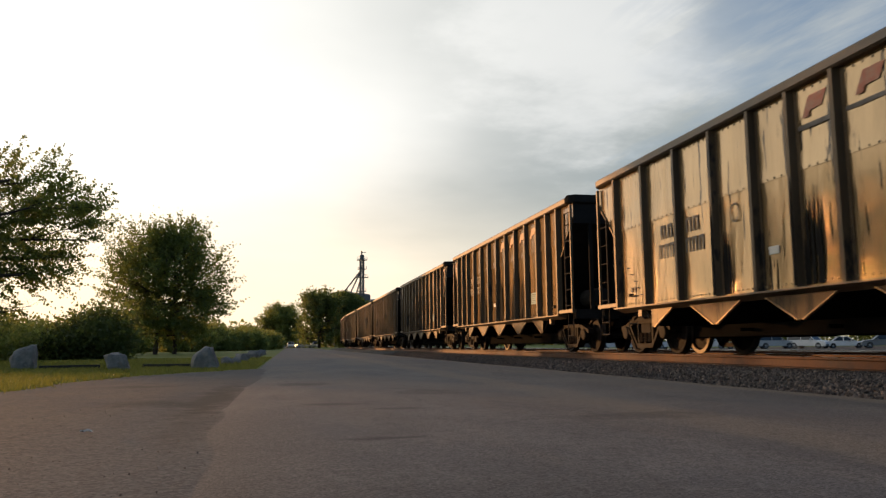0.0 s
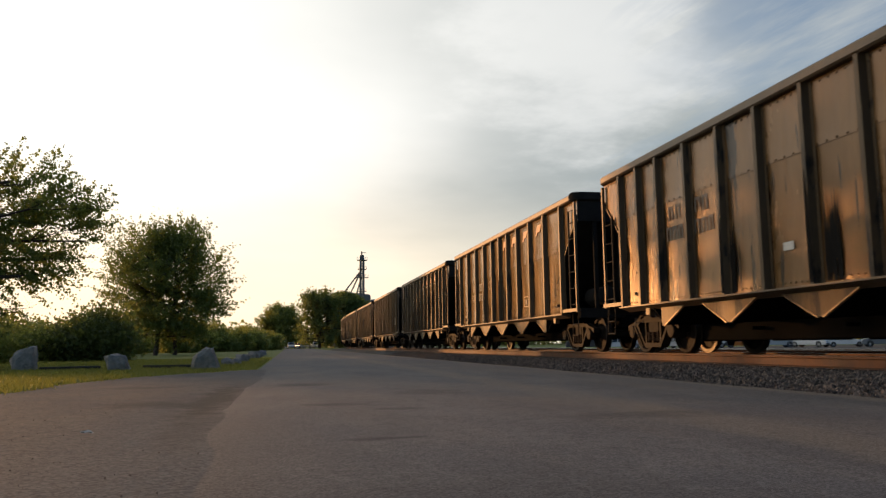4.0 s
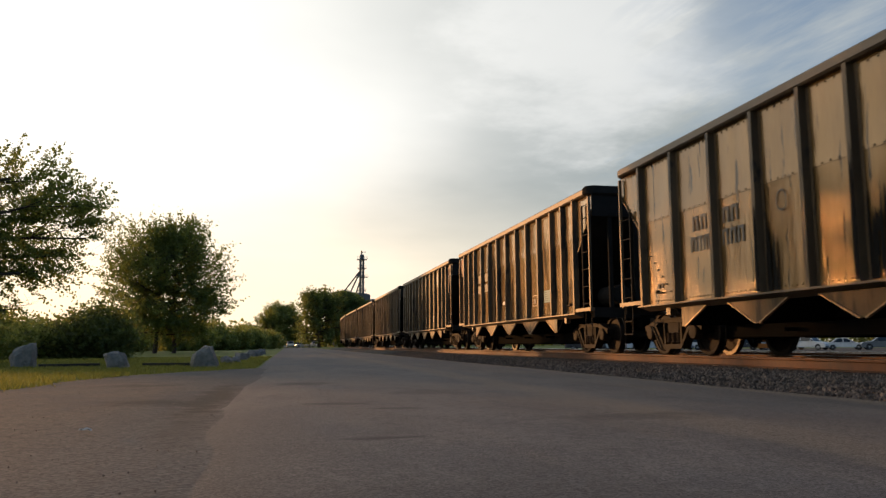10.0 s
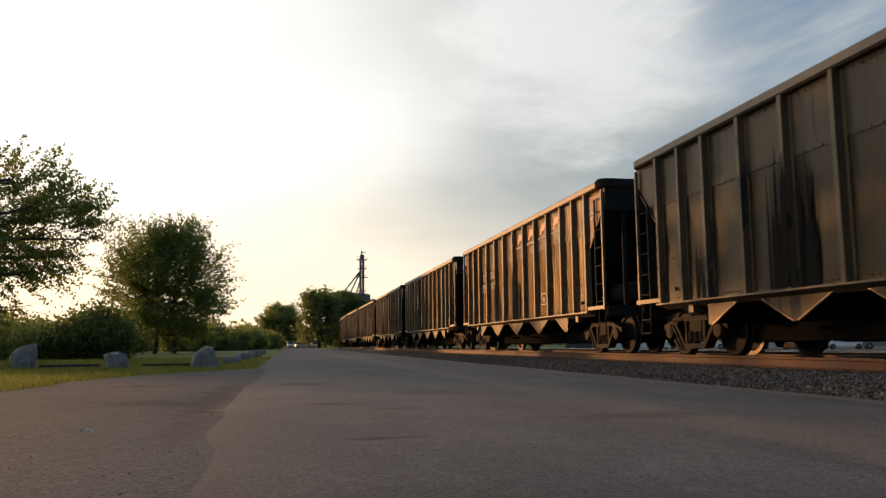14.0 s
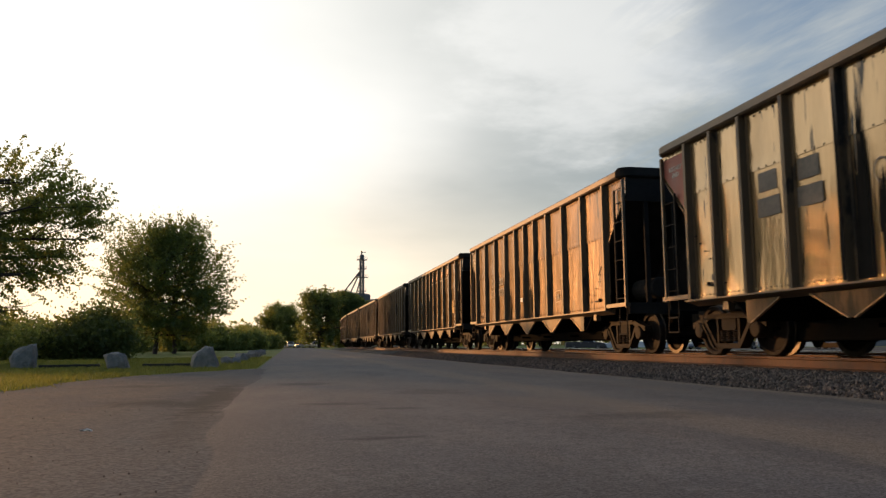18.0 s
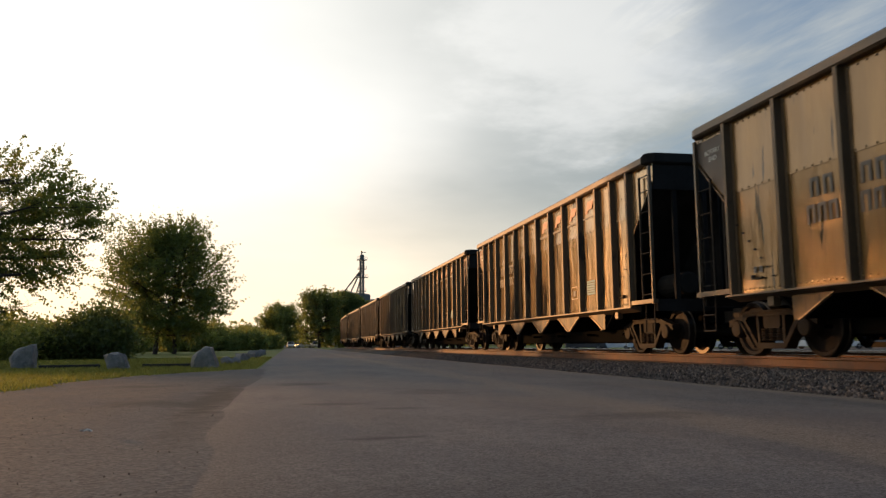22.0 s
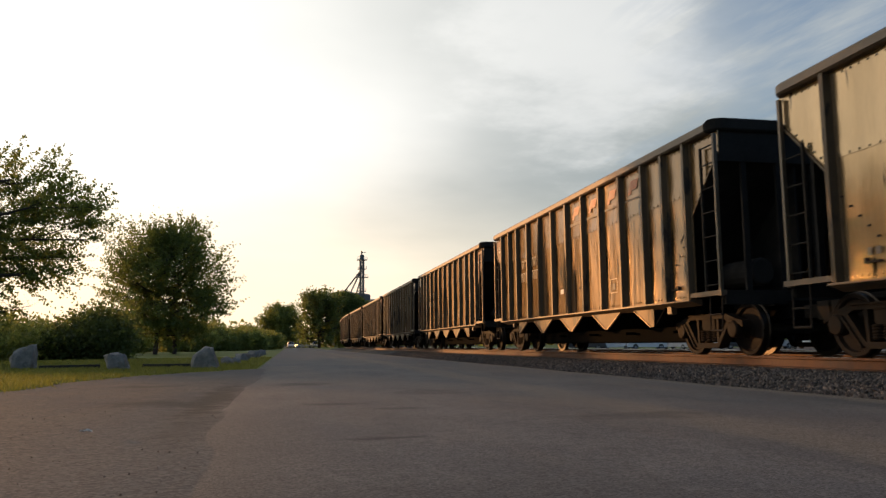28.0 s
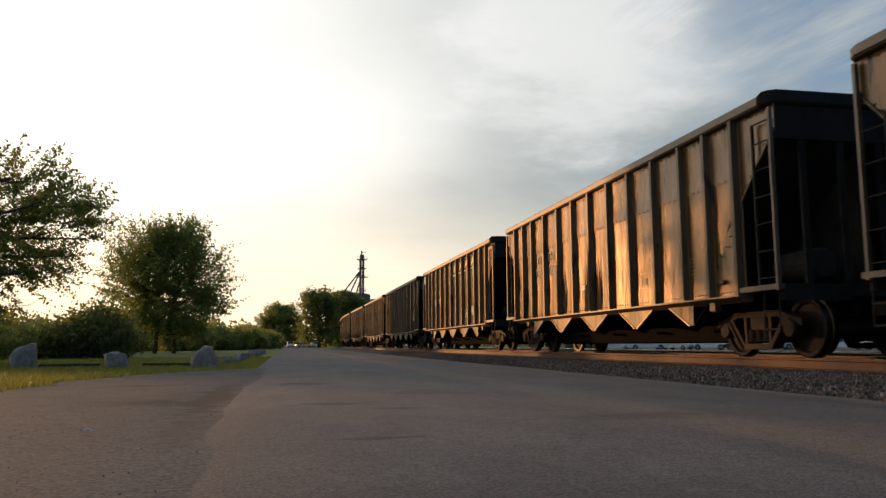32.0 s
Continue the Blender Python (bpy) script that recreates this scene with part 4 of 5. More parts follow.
MARKS = {}
for make, (HALF, REACH, rows, SEAM, hopper_y) in MAKES.items():
    wide = make == "wide_bay"
    high, low, last = (2.23, 1.86, rows[-1]) if wide else (2.53, 2.14, rows[-1])
    mids = [-(a + b) / 2 for a, b in zip(rows, rows[1:])]
    red = [[(y + u, v) for u, v in ((0.26, 3.37), (0.12, 3.37), (0.08, 3.45), (-0.16, 3.46), (-0.24, 3.60), (-0.28, 3.66), (0.10, 3.66))] for y in mids[:4]]
    band = [rect(-rows[i + 1] + 0.13, -rows[i] - 0.13, 3.21 + 0.012 * i, 3.28) for i in range(4)]
    square = [patch(-2.75, 1.42, 0.16, 0.14)]
    frame_lines = [patch(-2.75, 1.345, 0.40, 0.018), patch(-2.75, 1.645, 0.40, 0.018), patch(-2.56, 1.363, 0.018, 0.282), patch(-2.94, 1.363, 0.018, 0.282)]
    ring = []
    for q in range(20):
        a, b = q * math.pi / 10, (q + 1) * math.pi / 10
        ring.append([(1.62 + r * math.cos(c), 2.34 + 1.25 * r * math.sin(c)) for r, c in ((0.13, a), (0.13, b), (0.11, b), (0.11, a))])
    end_far = [(last + 0.06, 2.52), (last + 0.06, PANEL_TOP - 0.1), (HALF - 0.02, PANEL_TOP - 0.1), (HALF - 0.02, 3.50)]
    end_near = [(-y, z) for y, z in end_far]
    made = {
        "logo": [("emblem", red, "mark_red"), ("stripe", band, "mark_dark")],
        "faint": [("emblem", red, "mark_faint")],
        "rows": [("painted_letter", bars([(4.12, high), (3.84, high), (3.12, high), (2.86, high)], 0.19, 0.27, 0.055), "mark_dark"),
                 ("painted_figure", bars([(4.22, low), (3.99, low), (3.76, low), (3.16, low), (2.93, low), (2.70, low)], 0.17, 0.27, 0.05), "mark_dark")],
        "patches": [("painted_patch", [patch(3.94, high, 0.46, 0.30), patch(2.98, high, 0.46, 0.30), patch(3.94, low, 0.56, 0.29), patch(2.98, low, 0.56, 0.29)], "mark_dark")],
        "ring": [("ring_emblem", ring, "mark_dark")],
        "square": [("service_square", square, "mark_dark"), ("frame_line", frame_lines, "mark_faint_white")],
        "label": [("label_square", [patch(-2.75, 1.36, 0.34, 0.30)], "mark_white")],
        "teal": [("teal_panel", [patch(-3.86, 1.40 + 0.058 * q, 0.50, 0.044) for q in range(6)], "mark_teal")],
        "notes": [("painted_line", [patch(-4.55, 1.45 + 0.07 * q, 0.36, 0.022) for q in range(5)], "mark_dark")],
        "tag": [("tag", [patch(0.62, 1.54, 0.25, 0.12)], "mark_white")],
        "small": [("painted_line", [patch(5.62, 1.30, 0.08, 0.10), patch(5.47, 1.30, 0.08, 0.10)], "mark_dark")],
        "ochre": [("repaint_patch", [patch(-5.22, 1.62, 0.42, 0.55)], "mark_ochre")],
        "ochre_low": [("repaint_patch", [patch(-last + 0.55, 1.10, 0.62, 0.24)], "mark_ochre")],
        "disc": [("round_emblem", [[(-3.93 + 0.33 * math.cos(q * math.pi / 14), 3.38 + 0.37 * math.sin(q * math.pi / 14)) for q in range(28)]], "mark_white")],
    }
    for tone in ("brown", "barn", "umber", "faded"):
        made["far", tone] = [("end_paint", [end_far], "mark_" + tone)]
        made["near", tone] = [("end_paint", [end_near], "mark_" + tone)]
    for key, sheets in made.items():
        apart = key in ("rows", "patches", "logo", "faint", "square", "teal", "notes", "small")
        MARKS[make, key] = [mesh_of(n, plate(some, SEAM), M[mat]) for n, outlines, mat in sheets for some in ([[o] for o in outlines] if apart else [outlines])]
    MARKS[make, "bars_far"] = [words("ROTARY\nEND", last + 0.50, 3.46, 0.125, M["mark_white"])]
    MARKS[make, "bars_near"] = [words("ROTARY\nEND", -last - 0.36, 3.30, 0.125, M["mark_white"])]

COATS = {"bright": ("sheet_bright", "bright weathered aluminium coal car with soot drips"), "mid": ("sheet_mid", "dusty golden-grey aluminium coal car with soot drips"),
         "dull": ("sheet", "dull brown weathered aluminium coal car"), "grimy": ("sheet_dark", "dark grimy brown steel coal car")}
for k, car in CARS:
    make, coat, far, near, marks = CAR_LOOK[k]
    wanted = ["small"] + marks.split() + [("far", far), "bars_far"] * bool(far) + [("near", near), "bars_near"] * bool(near)
    for key in wanted:
        for me in MARKS.get((make, key), ()):
            part(me.name.split(".")[0], me, None, car)
    # soot that has leaked out beside the middle posts, also darkening their shadow band
    if k in range(0, 18):
        stand = MAKES[make][2][2]
        leaks = [(stand - 0.26, 0.26, 2.3, 8, stand), (-0.30, 0.34, 2.5, 11, 0.0)]
        leaks += {1: [(-1.72, 0.55, 2.35, 16, None), (-2.85, 0.7, 2.5, 20, -2.24), (2.6, 0.4, 3.6, 8, None)], 6: [(1.9, 0.30, 3.7, 16, 2.24), (-1.5, 0.5, 2.1, 6, None), (5.0, 0.4, 2.8, 6, None)],
                  9: [(1.95, 0.3, 3.4, 14, 2.24), (1.5, 0.5, 2.6, 8, None)], 12: [(1.95, 0.25, 3.5, 8, 2.24), (-0.6, 0.5, 2.3, 6, None), (2.8, 0.5, 2.2, 8, None)],
                  13: [(1.95, 0.3, 3.7, 12, 2.24), (-0.55, 0.6, 2.3, 14, None), (2.9, 0.5, 2.2, 10, None)], 14: [(2.6, 0.55, 3.75, 30, None), (1.5, 0.8, 3.3, 40, 2.14), (-0.5, 0.7, 2.6, 16, 0.98)],
                  15: [(1.95, 0.28, 3.7, 12, 2.24), (-0.8, 0.4, 2.0, 6, None)], 16: [(2.75, 0.3, 3.7, 9, 2.24), (0.6, 0.4, 2.1, 6, None), (-0.75, 0.4, 2.2, 6, None)],
                  7: [(2.6, 0.4, 3.2, 18, None), (1.9, 0.4, 3.0, 22, 2.24), (4.9, 0.2, 2.4, 4, None)], 17: [(0.4, 0.4, 2.2, 8, None)]}.get(k, [])
        for q, (y, w, z, count, post) in enumerate(leaks):
            tagged(part("soot_run", streaks(y, w, z, 100 * k + q, count, post), M["soot"], car, "black coal soot run down the sheets"), kind="stuff")
    finish, words_of_it = COATS[coat]
    tagged(car, words_of_it + (", red-brown painted end" if far in ("brown", "barn") or near == "brown" else ""))
    for o in car.children:
        if o.name.startswith(("panel", "end_panel")):
            o.material_slots[0].link = "OBJECT"
            o.material_slots[0].material = M[finish]

# where the middle of each car stands along the railway when the train is at its start
START, RUN1, RUN2 = 9.83, 8.1914, 0.0064
place = {0: START}
for k in range(1, 27):
    place[k] = place[k - 1] + MAKES[CAR_LOOK[k - 1][0]][1] + MAKES[CAR_LOOK[k][0]][1]
place[-1] = START - MAKES[CAR_LOOK[-1][0]][1] - MAKES[CAR_LOOK[0][0]][1]
# the slack between the couplers lets the train surge a little
SURGE = [(0, 0.0), (3, 0.01), (7, 0.0), (8, 0.11), (9, 0.08), (10, -0.07), (11, -0.11), (12, -0.1), (13, -0.12), (14, -0.06), (16, 0.0), (18, 0.08), (19, 0.07), (20, -0.06), (21, 0.1), (22, -0.04), (23, 0.1), (24, 0.0), (25, 0.1),
         (26.5, 0.11), (28, 0.12), (29, 0.18), (30, -0.13), (31, 0.0), (32, -0.04)]


def run(t):
    """Metres that the train has rolled by t seconds, gathering a little speed."""
    return RUN1 * t + RUN2 * t ** 2 + float(np.interp(t, [a for a, b in SURGE], [b for a, b in SURGE]))


# ---- trees and shrubs ----
def leaves_mesh(name, centres, spread, per, size, mat, seed, flat=0.7, twig=None):
    """Small folded leaves, scattered round the ends of the twigs."""
    r = np.random.default_rng(seed)
    c = np.repeat(np.array(centres, float), per, axis=0)
    n = len(c)
    if twig:
        # strung along short twigs that point out from the middle of the crown
        mid = np.array((0, 0, twig[1]))
        out = np.array(centres, float) - mid
        out = out / (np.linalg.norm(out, axis=1, keepdims=True) + 1e-6) + r.normal(0, 0.32, out.shape) + np.array((0, 0, twig[2]))
        out[:, 2] += twig[3] * (np.array(centres, float)[:, 2] - twig[1])
        out = np.repeat(out, per, axis=0) * (twig[0] * r.random((n, 1)))
        c = c + out + r.normal(0, 1, (n, 3)) * spread * 0.35
    else:
        c = c + r.normal(0, 1, (n, 3)) * np.array((spread, spread, spread * flat))
    d = r.normal(0, 1, (n, 3)) + np.array((0, 0, -0.4))
    d /= np.linalg.norm(d, axis=1, keepdims=True)
    o = np.cross(d, r.normal(0, 1, (n, 3)))
    o /= np.linalg.norm(o, axis=1, keepdims=True) + 1e-9
    u = np.cross(d, o)
    s = (size * r.uniform(0.6, 1.3, n))[:, None]
    v = np.stack([c, c + d * s * 0.55 + o * s * 0.42 + u * s * 0.12, c + d * s * 1.1, c + d * s * 0.55 - o * s * 0.42 + u * s * 0.12], 1)
    f = np.arange(n)[:, None] * 4
    me = bpy.data.meshes.new(name)
    me.from_pydata(v.reshape(-1, 3).tolist(), [], np.concatenate([f + np.array((0, 1, 2)), f + np.array((0, 2, 3))]).tolist())
    me.materials.append(mat)
    return me


def grow(bm, r, start, way, length, radius, depth, tips, rise, inside=None):
    """A limb of bending pieces that forks; gathers the ends of its twigs."""
    p, d = Vector(start), Vector(way).normalized()
    n = 3 if depth else 2
    for i in range(n):
        d = (d + Vector((r.uniform(-1, 1), r.uniform(-1, 1), r.uniform(-0.6, 1) * rise)) * 0.22).normalized()
        q = p + d * length / n
        if inside and not inside(q):
            break
        r2 = radius * (1 - 0.22 * (i + 1))
        rod(bm, p, q, radius * (1 - 0.22 * i), 6 if radius > 0.05 else 4, r2)
        if depth:
            for _ in range(2):
                side = Vector((r.uniform(-1, 1), r.uniform(-1, 1), r.uniform(-0.4, 0.8) * rise)).normalized()
                grow(bm, r, p + (q - p) * r.uniform(0.3, 1), d * 0.6 + side, length * r.uniform(0.45, 0.65), r2 * 0.55, depth - 1, tips, rise, inside)
        else:
            tips.append(tuple(p + (q - p) * r.uniform(0.2, 1.0)))
        p = q
    tips.append(tuple(p))


def tree(name, label, at, height, spread, clear, seed, per, size, mat, stems=1, limbs=14, group="", fuzz=0.28, depth=2, rise=0.8, trunk_r=0.22, lean=0.0, hull=None, twig=None, thin=1.0, airy=0.0, layers=-1.0, ragged=0.3):
    r = random.Random(seed)
    t = thing(name, label, "tree", group, at=at)
    bm = bmesh.new()
    tips = []

    def depth_in(x, y, z):
        # the crown's natural outline: middle height, half width, height above and below the middle, squareness
        mid, rad, up, down, power = hull
        return (math.hypot(x, y) / rad) ** power + (abs(z - mid) / (up if z > mid else down)) ** power

    inside = (lambda q: depth_in(*q) < 1.25) if hull else None
    for k in range(stems):
        base = Vector((0 if stems == 1 else (k - (stems - 1) / 2) * 1.6, r.uniform(-0.3, 0.3), 0))
        p = base.copy()
        path = [p.copy()]
        for i in range(6):
            p = p + Vector((r.uniform(-0.12, 0.12) + lean, r.uniform(-0.12, 0.12), height * 0.8 / 6))
            path.append(p.copy())
        for i in range(6):
            rod(bm, path[i], path[i + 1], trunk_r * (1.15 - 0.15 * i), 9, trunk_r * (1.15 - 0.15 * (i + 1)))
        count = max(4, limbs // stems)
        for i in range(count):
            f = clear + (1 - clear) * (i + r.random()) / count
            z = f * 5.999
            a = path[int(z)].lerp(path[int(z) + 1], z % 1)
            turn = i * 2.399 + r.uniform(-0.5, 0.5)
            g = (f - clear) / (1 - clear)
            reach = spread * (0.55 + 0.75 * math.sin(math.pi * (0.22 + 0.66 * g))) * 0.62 * r.uniform(0.8, 1.12) / (1 + 0.15 * (stems - 1))
            grow(bm, r, a, (math.cos(turn), math.sin(turn), -0.05 + rise * 0.95 * g), reach, trunk_r * 0.42, depth, tips, rise, inside)
    if hull:
        kept = []
        for x, y, z in tips:
            spot = Vector((x, y, z))
            if depth_in(x, y, z) < 0.96 + ragged * (noise.noise(spot * 0.45 + Vector((seed, 0, 0))) + 0.5 * noise.noise(spot * 1.3 + Vector((seed, 3, 0)))) and noise.noise(Vector((x * 0.55, y * 0.55, z * 1.15 - 0.3 * math.hypot(x, y)))) > layers:
                # the lowest branches carry few leaves
                if r.random() < thin * (1.0 if not airy else 0.22 + 0.78 * min(1.0, max(0.0, (z - airy) / 2.0))):
                    kept.append((x, y, z))
        tips = kept
    part("trunk", bm, M["bark"], t)
    part("crown", leaves_mesh("crown", tips, fuzz, per, size, mat, seed, twig=twig), None, t)
    return t


def shrub(name, label, at, wide, deep, high, count, per, size, mat, seed, group="", category="shrub"):
    """A many-stemmed bush: thin stems, and leaves in lumps with an uneven outline."""
    r = random.Random(seed)
    t = thing(name, label, category, group, at=at)
    bm = bmesh.new()
    tips = []
    for i in range(count):
        a, q = r.uniform(0, 6.283), r.random() ** 0.5
        x, y = math.cos(a) * q * wide / 2, math.sin(a) * q * deep / 2
        z = high * (0.55 + 0.45 * (1 - q ** 2)) * r.uniform(0.7, 1.12) * (0.75 + 0.5 * noise.noise(Vector((x * 0.35 + seed, y * 0.35, 0))) + 0.3 * noise.noise(Vector((x * 1.1 + seed, y * 1.1, 2))))
        for f in (1.0, 0.8, 0.6, 0.4, 0.2):
            tips.append((x * (0.75 + 0.25 * f) + r.uniform(-0.3, 0.3), y * (0.75 + 0.25 * f) + r.uniform(-0.3, 0.3), max(0.25, z * f)))
        if i % 6 == 0:
            rod(bm, (x * 0.5, y * 0.5, 0), (x, y, z * 0.85), 0.045, 4, 0.012)
    part("stems", bm, M["bark"], t)
    part("crown", leaves_mesh("crown", tips, 0.3 + high * 0.02, per, size, mat, seed), None, t)
    return t


GZ = -0.035
near_maple = tree("tree", "broad maple with drooping leafy branches at the lawn's edge", pose(-12.9, 30.4, GZ), 8.6, 6.8, 0.3, 23, 42, 0.105, M["leaf"], limbs=24, depth=3, rise=0.26, fuzz=0.13,
                  trunk_r=0.2, hull=(5.6, 5.75, 1.4, 3.7, 2.4), twig=(0.95, 4.6, 0.08, 0.2), thin=0.45, airy=2.2, layers=-0.01)
lawn_tree = tree("tree", "full round-crowned leafy tree with two trunks on the lawn", pose(-10.0, 68.5, GZ, 0, 0, 20), 10.4, 5.4, 0.16, 8, 25, 0.165, M["leaf"], stems=2, limbs=50, depth=2, rise=0.85, fuzz=0.26,
                 trunk_r=0.17, hull=(5.5, 4.7, 3.7, 4.8, 2.9), twig=(1.25, 4.6, 0.36, 0.07), thin=0.85, airy=0.9, layers=-0.12, ragged=0.6)
shrub("shrub", "dark dense shrub thicket beside the lawn", pose(-9.9, 42.0, GZ), 4.4, 3.2, 3.0, 120, 34, 0.16, M["leaf_dark"], 5)

variants = [
    shrub("shrub", "leafy green shrub in the hedgerow beyond the lawn", pose(-28, 84, GZ), 9, 6, 4.0, 100, 26, 0.30, M["leaf_far"], 11, "hedgerow"),
    shrub("shrub", "leafy green shrub in the hedgerow beyond the lawn", pose(-20, 92, GZ), 8, 5, 3.4, 90, 26, 0.30, M["leaf_far"], 12, "hedgerow"),
    shrub("shrub", "leafy green shrub in the hedgerow beyond the lawn", pose(-12, 100, GZ), 7, 5, 4.2, 90, 26, 0.30, M["leaf_far"], 13, "hedgerow"),
]
spots = [(-36, 80, 0), (-44, 78, 2), (-33, 96, 2), (-25, 100, 0), (-52, 84, 1), (-16, 108, 1), (-21, 116, 2), (-9, 112, 0), (-13, 122, 0), (-7, 126, 1), (-10, 136, 2), (-5.5, 140, 0), (-6.5, 152, 1), (-4, 160, 2), (-60, 92, 0),
         (-17, 84, 2), (-40, 104, 2), (-14, 140, 2)]
for x, y, k in spots:
    copy_thing(variants[k], pose(x, y, GZ, 0, 0, rng.uniform(0, 360)))

# a thicket on the near side of the lawn
thicket = shrub("shrub", "leafy green shrub thicket at the side of the lawn", pose(-14.0, 40.5, GZ), 6.5, 4.5, 2.7, 90, 17, 0.17, M["leaf_far"], 15, "hedgerow")
copy_thing(thicket, pose(-17.2, 45.5, GZ, 0, 0, 100))
copy_thing(thicket, pose(-17.5, 55, GZ, 0, 0, 220))
# two shrubs added out of view to keep low sun off the bogies
shade_hedge = shrub("shrub", "unseen leafy shrub added to shade the bogies of the train", pose(-20.5, 41.5, GZ), 9, 5, 2.5, 130, 30, 0.24, M["leaf_far"], 16, "hedgerow")
copy_thing(shade_hedge, pose(-25, 46.5, GZ, 0, 0, 100))

roadside = tree("tree", "round-crowned yellow-green tree beyond the road's end", pose(-2.2, 238, GZ), 10.6, 6.5, 0.18, 33, 20, 0.40, M["leaf_far"], limbs=30, depth=2, group="far trees", fuzz=0.5, hull=(5.6, 6.3, 4.7, 4.6, 2.3), ragged=0.8, layers=-0.2, twig=(1.6, 4.0, 0.5, 0.05))
far_a = tree("tree", "tall spreading tree at the far end of the road", pose(8.0, 206, GZ), 15, 8, 0.12, 41, 18, 0.40, M["leaf_mid"], limbs=44, depth=2, group="far trees", fuzz=0.55, trunk_r=0.4, hull=(8.0, 5.2, 5.2, 7.3, 2.2), layers=0.03, ragged=0.9, twig=(1.6, 6.0, 0.3, 0.05))
far_b = tree("tree", "dense dark round-crowned tree before the grain elevator", pose(16.2, 216, GZ), 14.6, 8, 0.1, 42, 34, 0.5, M["leaf_mid"], limbs=48, depth=2, group="far trees", fuzz=0.7, trunk_r=0.4, hull=(8.0, 5.4, 6.4, 7.6, 2.4), ragged=0.6)


def woods():
    r = random.Random(77)
    tips = []
    for i in range(420):
        x = -230 + 460 * i / 419 + r.uniform(-3, 3)
        h = 7 + 4 * noise.noise(Vector((x * 0.03, 0, 5))) + 2 * noise.noise(Vector((x * 0.2, 1, 5)))
        for j in range(9):
            tips.append((x + r.uniform(-2, 2), 290 + r.uniform(-4, 4) + abs(x) * -0.12, h * (j + 1) / 9))
    ob = new("far_woods", leaves_mesh("far_woods", tips, 1.1, 6, 1.3, M["leaf_far"], 7))
    return tagged(ob, "low band of woods on the horizon", "woods", kind="stuff")


woods()


# ---- rocks, ground shadow bars and small things on the grass ----
def rock(at, outline, deep, seed, label):
    """A broken boulder: the hull of a front outline (x, z) and a smaller, shifted back one, chipped and roughened."""
    r = random.Random(seed)
    bm = bmesh.new()
    for y, k in ((-0.5, 0.85), (-0.15, 1.0), (0.25, 0.97), (0.5, 0.72)):
        for x, z in outline:
            bm.verts.new((x * 0.78 * k + r.uniform(-0.04, 0.04), y * deep + r.uniform(-0.05, 0.05), max(-0.06, z * (0.55 + 0.45 * k) + r.uniform(-0.03, 0.03))))
    got = bmesh.ops.convex_hull(bm, input=bm.verts)
    bmesh.ops.delete(bm, geom=[v for v in bm.verts if not v.link_faces], context="VERTS")
    bmesh.ops.subdivide_edges(bm, edges=bm.edges, cuts=3, use_grid_fill=True)
    bmesh.ops.smooth_vert(bm, verts=bm.verts, factor=0.14, use_axis_x=True, use_axis_y=True, use_axis_z=True)
    for v in bm.verts:
        v.co += v.co.normalized() * (0.06 * noise.noise(v.co * 5 + Vector((seed, 0, 0))) + 0.03 * noise.noise(v.co * 14))
    ob = new("boulder", mesh_of("boulder", bm, M["rock"]))
    ob.matrix_basis = at
    return tagged(ob, label, "boulder", "boulders along the grass edge")


rock(pose(-7.3, 24.1, GZ, 0, 0, 6), [(-0.40, 0), (-0.42, 0.30), (-0.30, 0.48), (0.22, 0.68), (0.36, 0.70), (0.38, 0.0)], 0.5, 3, "tall slanted grey granite boulder on the grass edge")
rock(pose(-4.45, 22.3, GZ, 0, 0, 4), [(-0.26, 0), (-0.38, 0.36), (-0.30, 0.44), (0.06, 0.46), (0.26, 0.34), (0.42, 0.06), (0.40, 0)], 0.55, 9, "flat-topped grey granite boulder on the grass edge")
rock(pose(-2.2, 22.4, GZ, 0, 0, 2), [(-0.44, 0), (-0.44, 0.30), (-0.28, 0.50), (-0.02, 0.60), (0.22, 0.56), (0.38, 0.28), (0.46, 0.06), (0.46, 0)], 0.55, 14, "rounded grey granite boulder on the grass edge")
for i, (x, y, q) in enumerate(((-1.95, 27.2, 0.36), (-1.85, 29.0, 0.3), (-1.8, 32.0, 0.46), (-1.9, 35.5, 0.4), (-1.75, 41, 0.5), (-1.7, 45, 0.5), (-1.7, 50, 0.5), (-1.8, 57, 0.5))):
    q *= 0.72
    rock(pose(x, y, GZ, 0, 0, i * 17), [(-q * 0.9, 0), (-q * 0.8, q * 0.5), (-q * 0.2, q * 0.95), (q * 0.4, q * 0.8), (q * 0.85, q * 0.3), (q * 0.9, 0)], q * 1.3, 30 + i, "small low grey boulder in a line along the road")


# a low dark bar in place of a shadow line on the grass
def timber(p, q):
    p, q = Vector(p), Vector(q)
    bm = bmesh.new()
    chamfer_box(bm, -0.07, 0.07, 0, (q - p).length, 0, 0.11, 0.015)
    ob = new("landscape_timber", mesh_of("landscape_timber", bm, M["timber"]))
    ob.matrix_basis = Matrix.Translation(p) @ pose(0, 0, 0, 0, 0, math.degrees(math.atan2(-(q - p).x, (q - p).y)))
    tagged(ob, "dark bar on the grass standing in for a ground shadow", "timber", "edging timbers")


timber((-6.75, 23.6, GZ), (-5.3, 24.2, GZ))
timber((-4.05, 23.8, GZ), (-2.75, 23.7, GZ))
timber((-8.6, 23.2, GZ), (-7.75, 23.5, GZ))

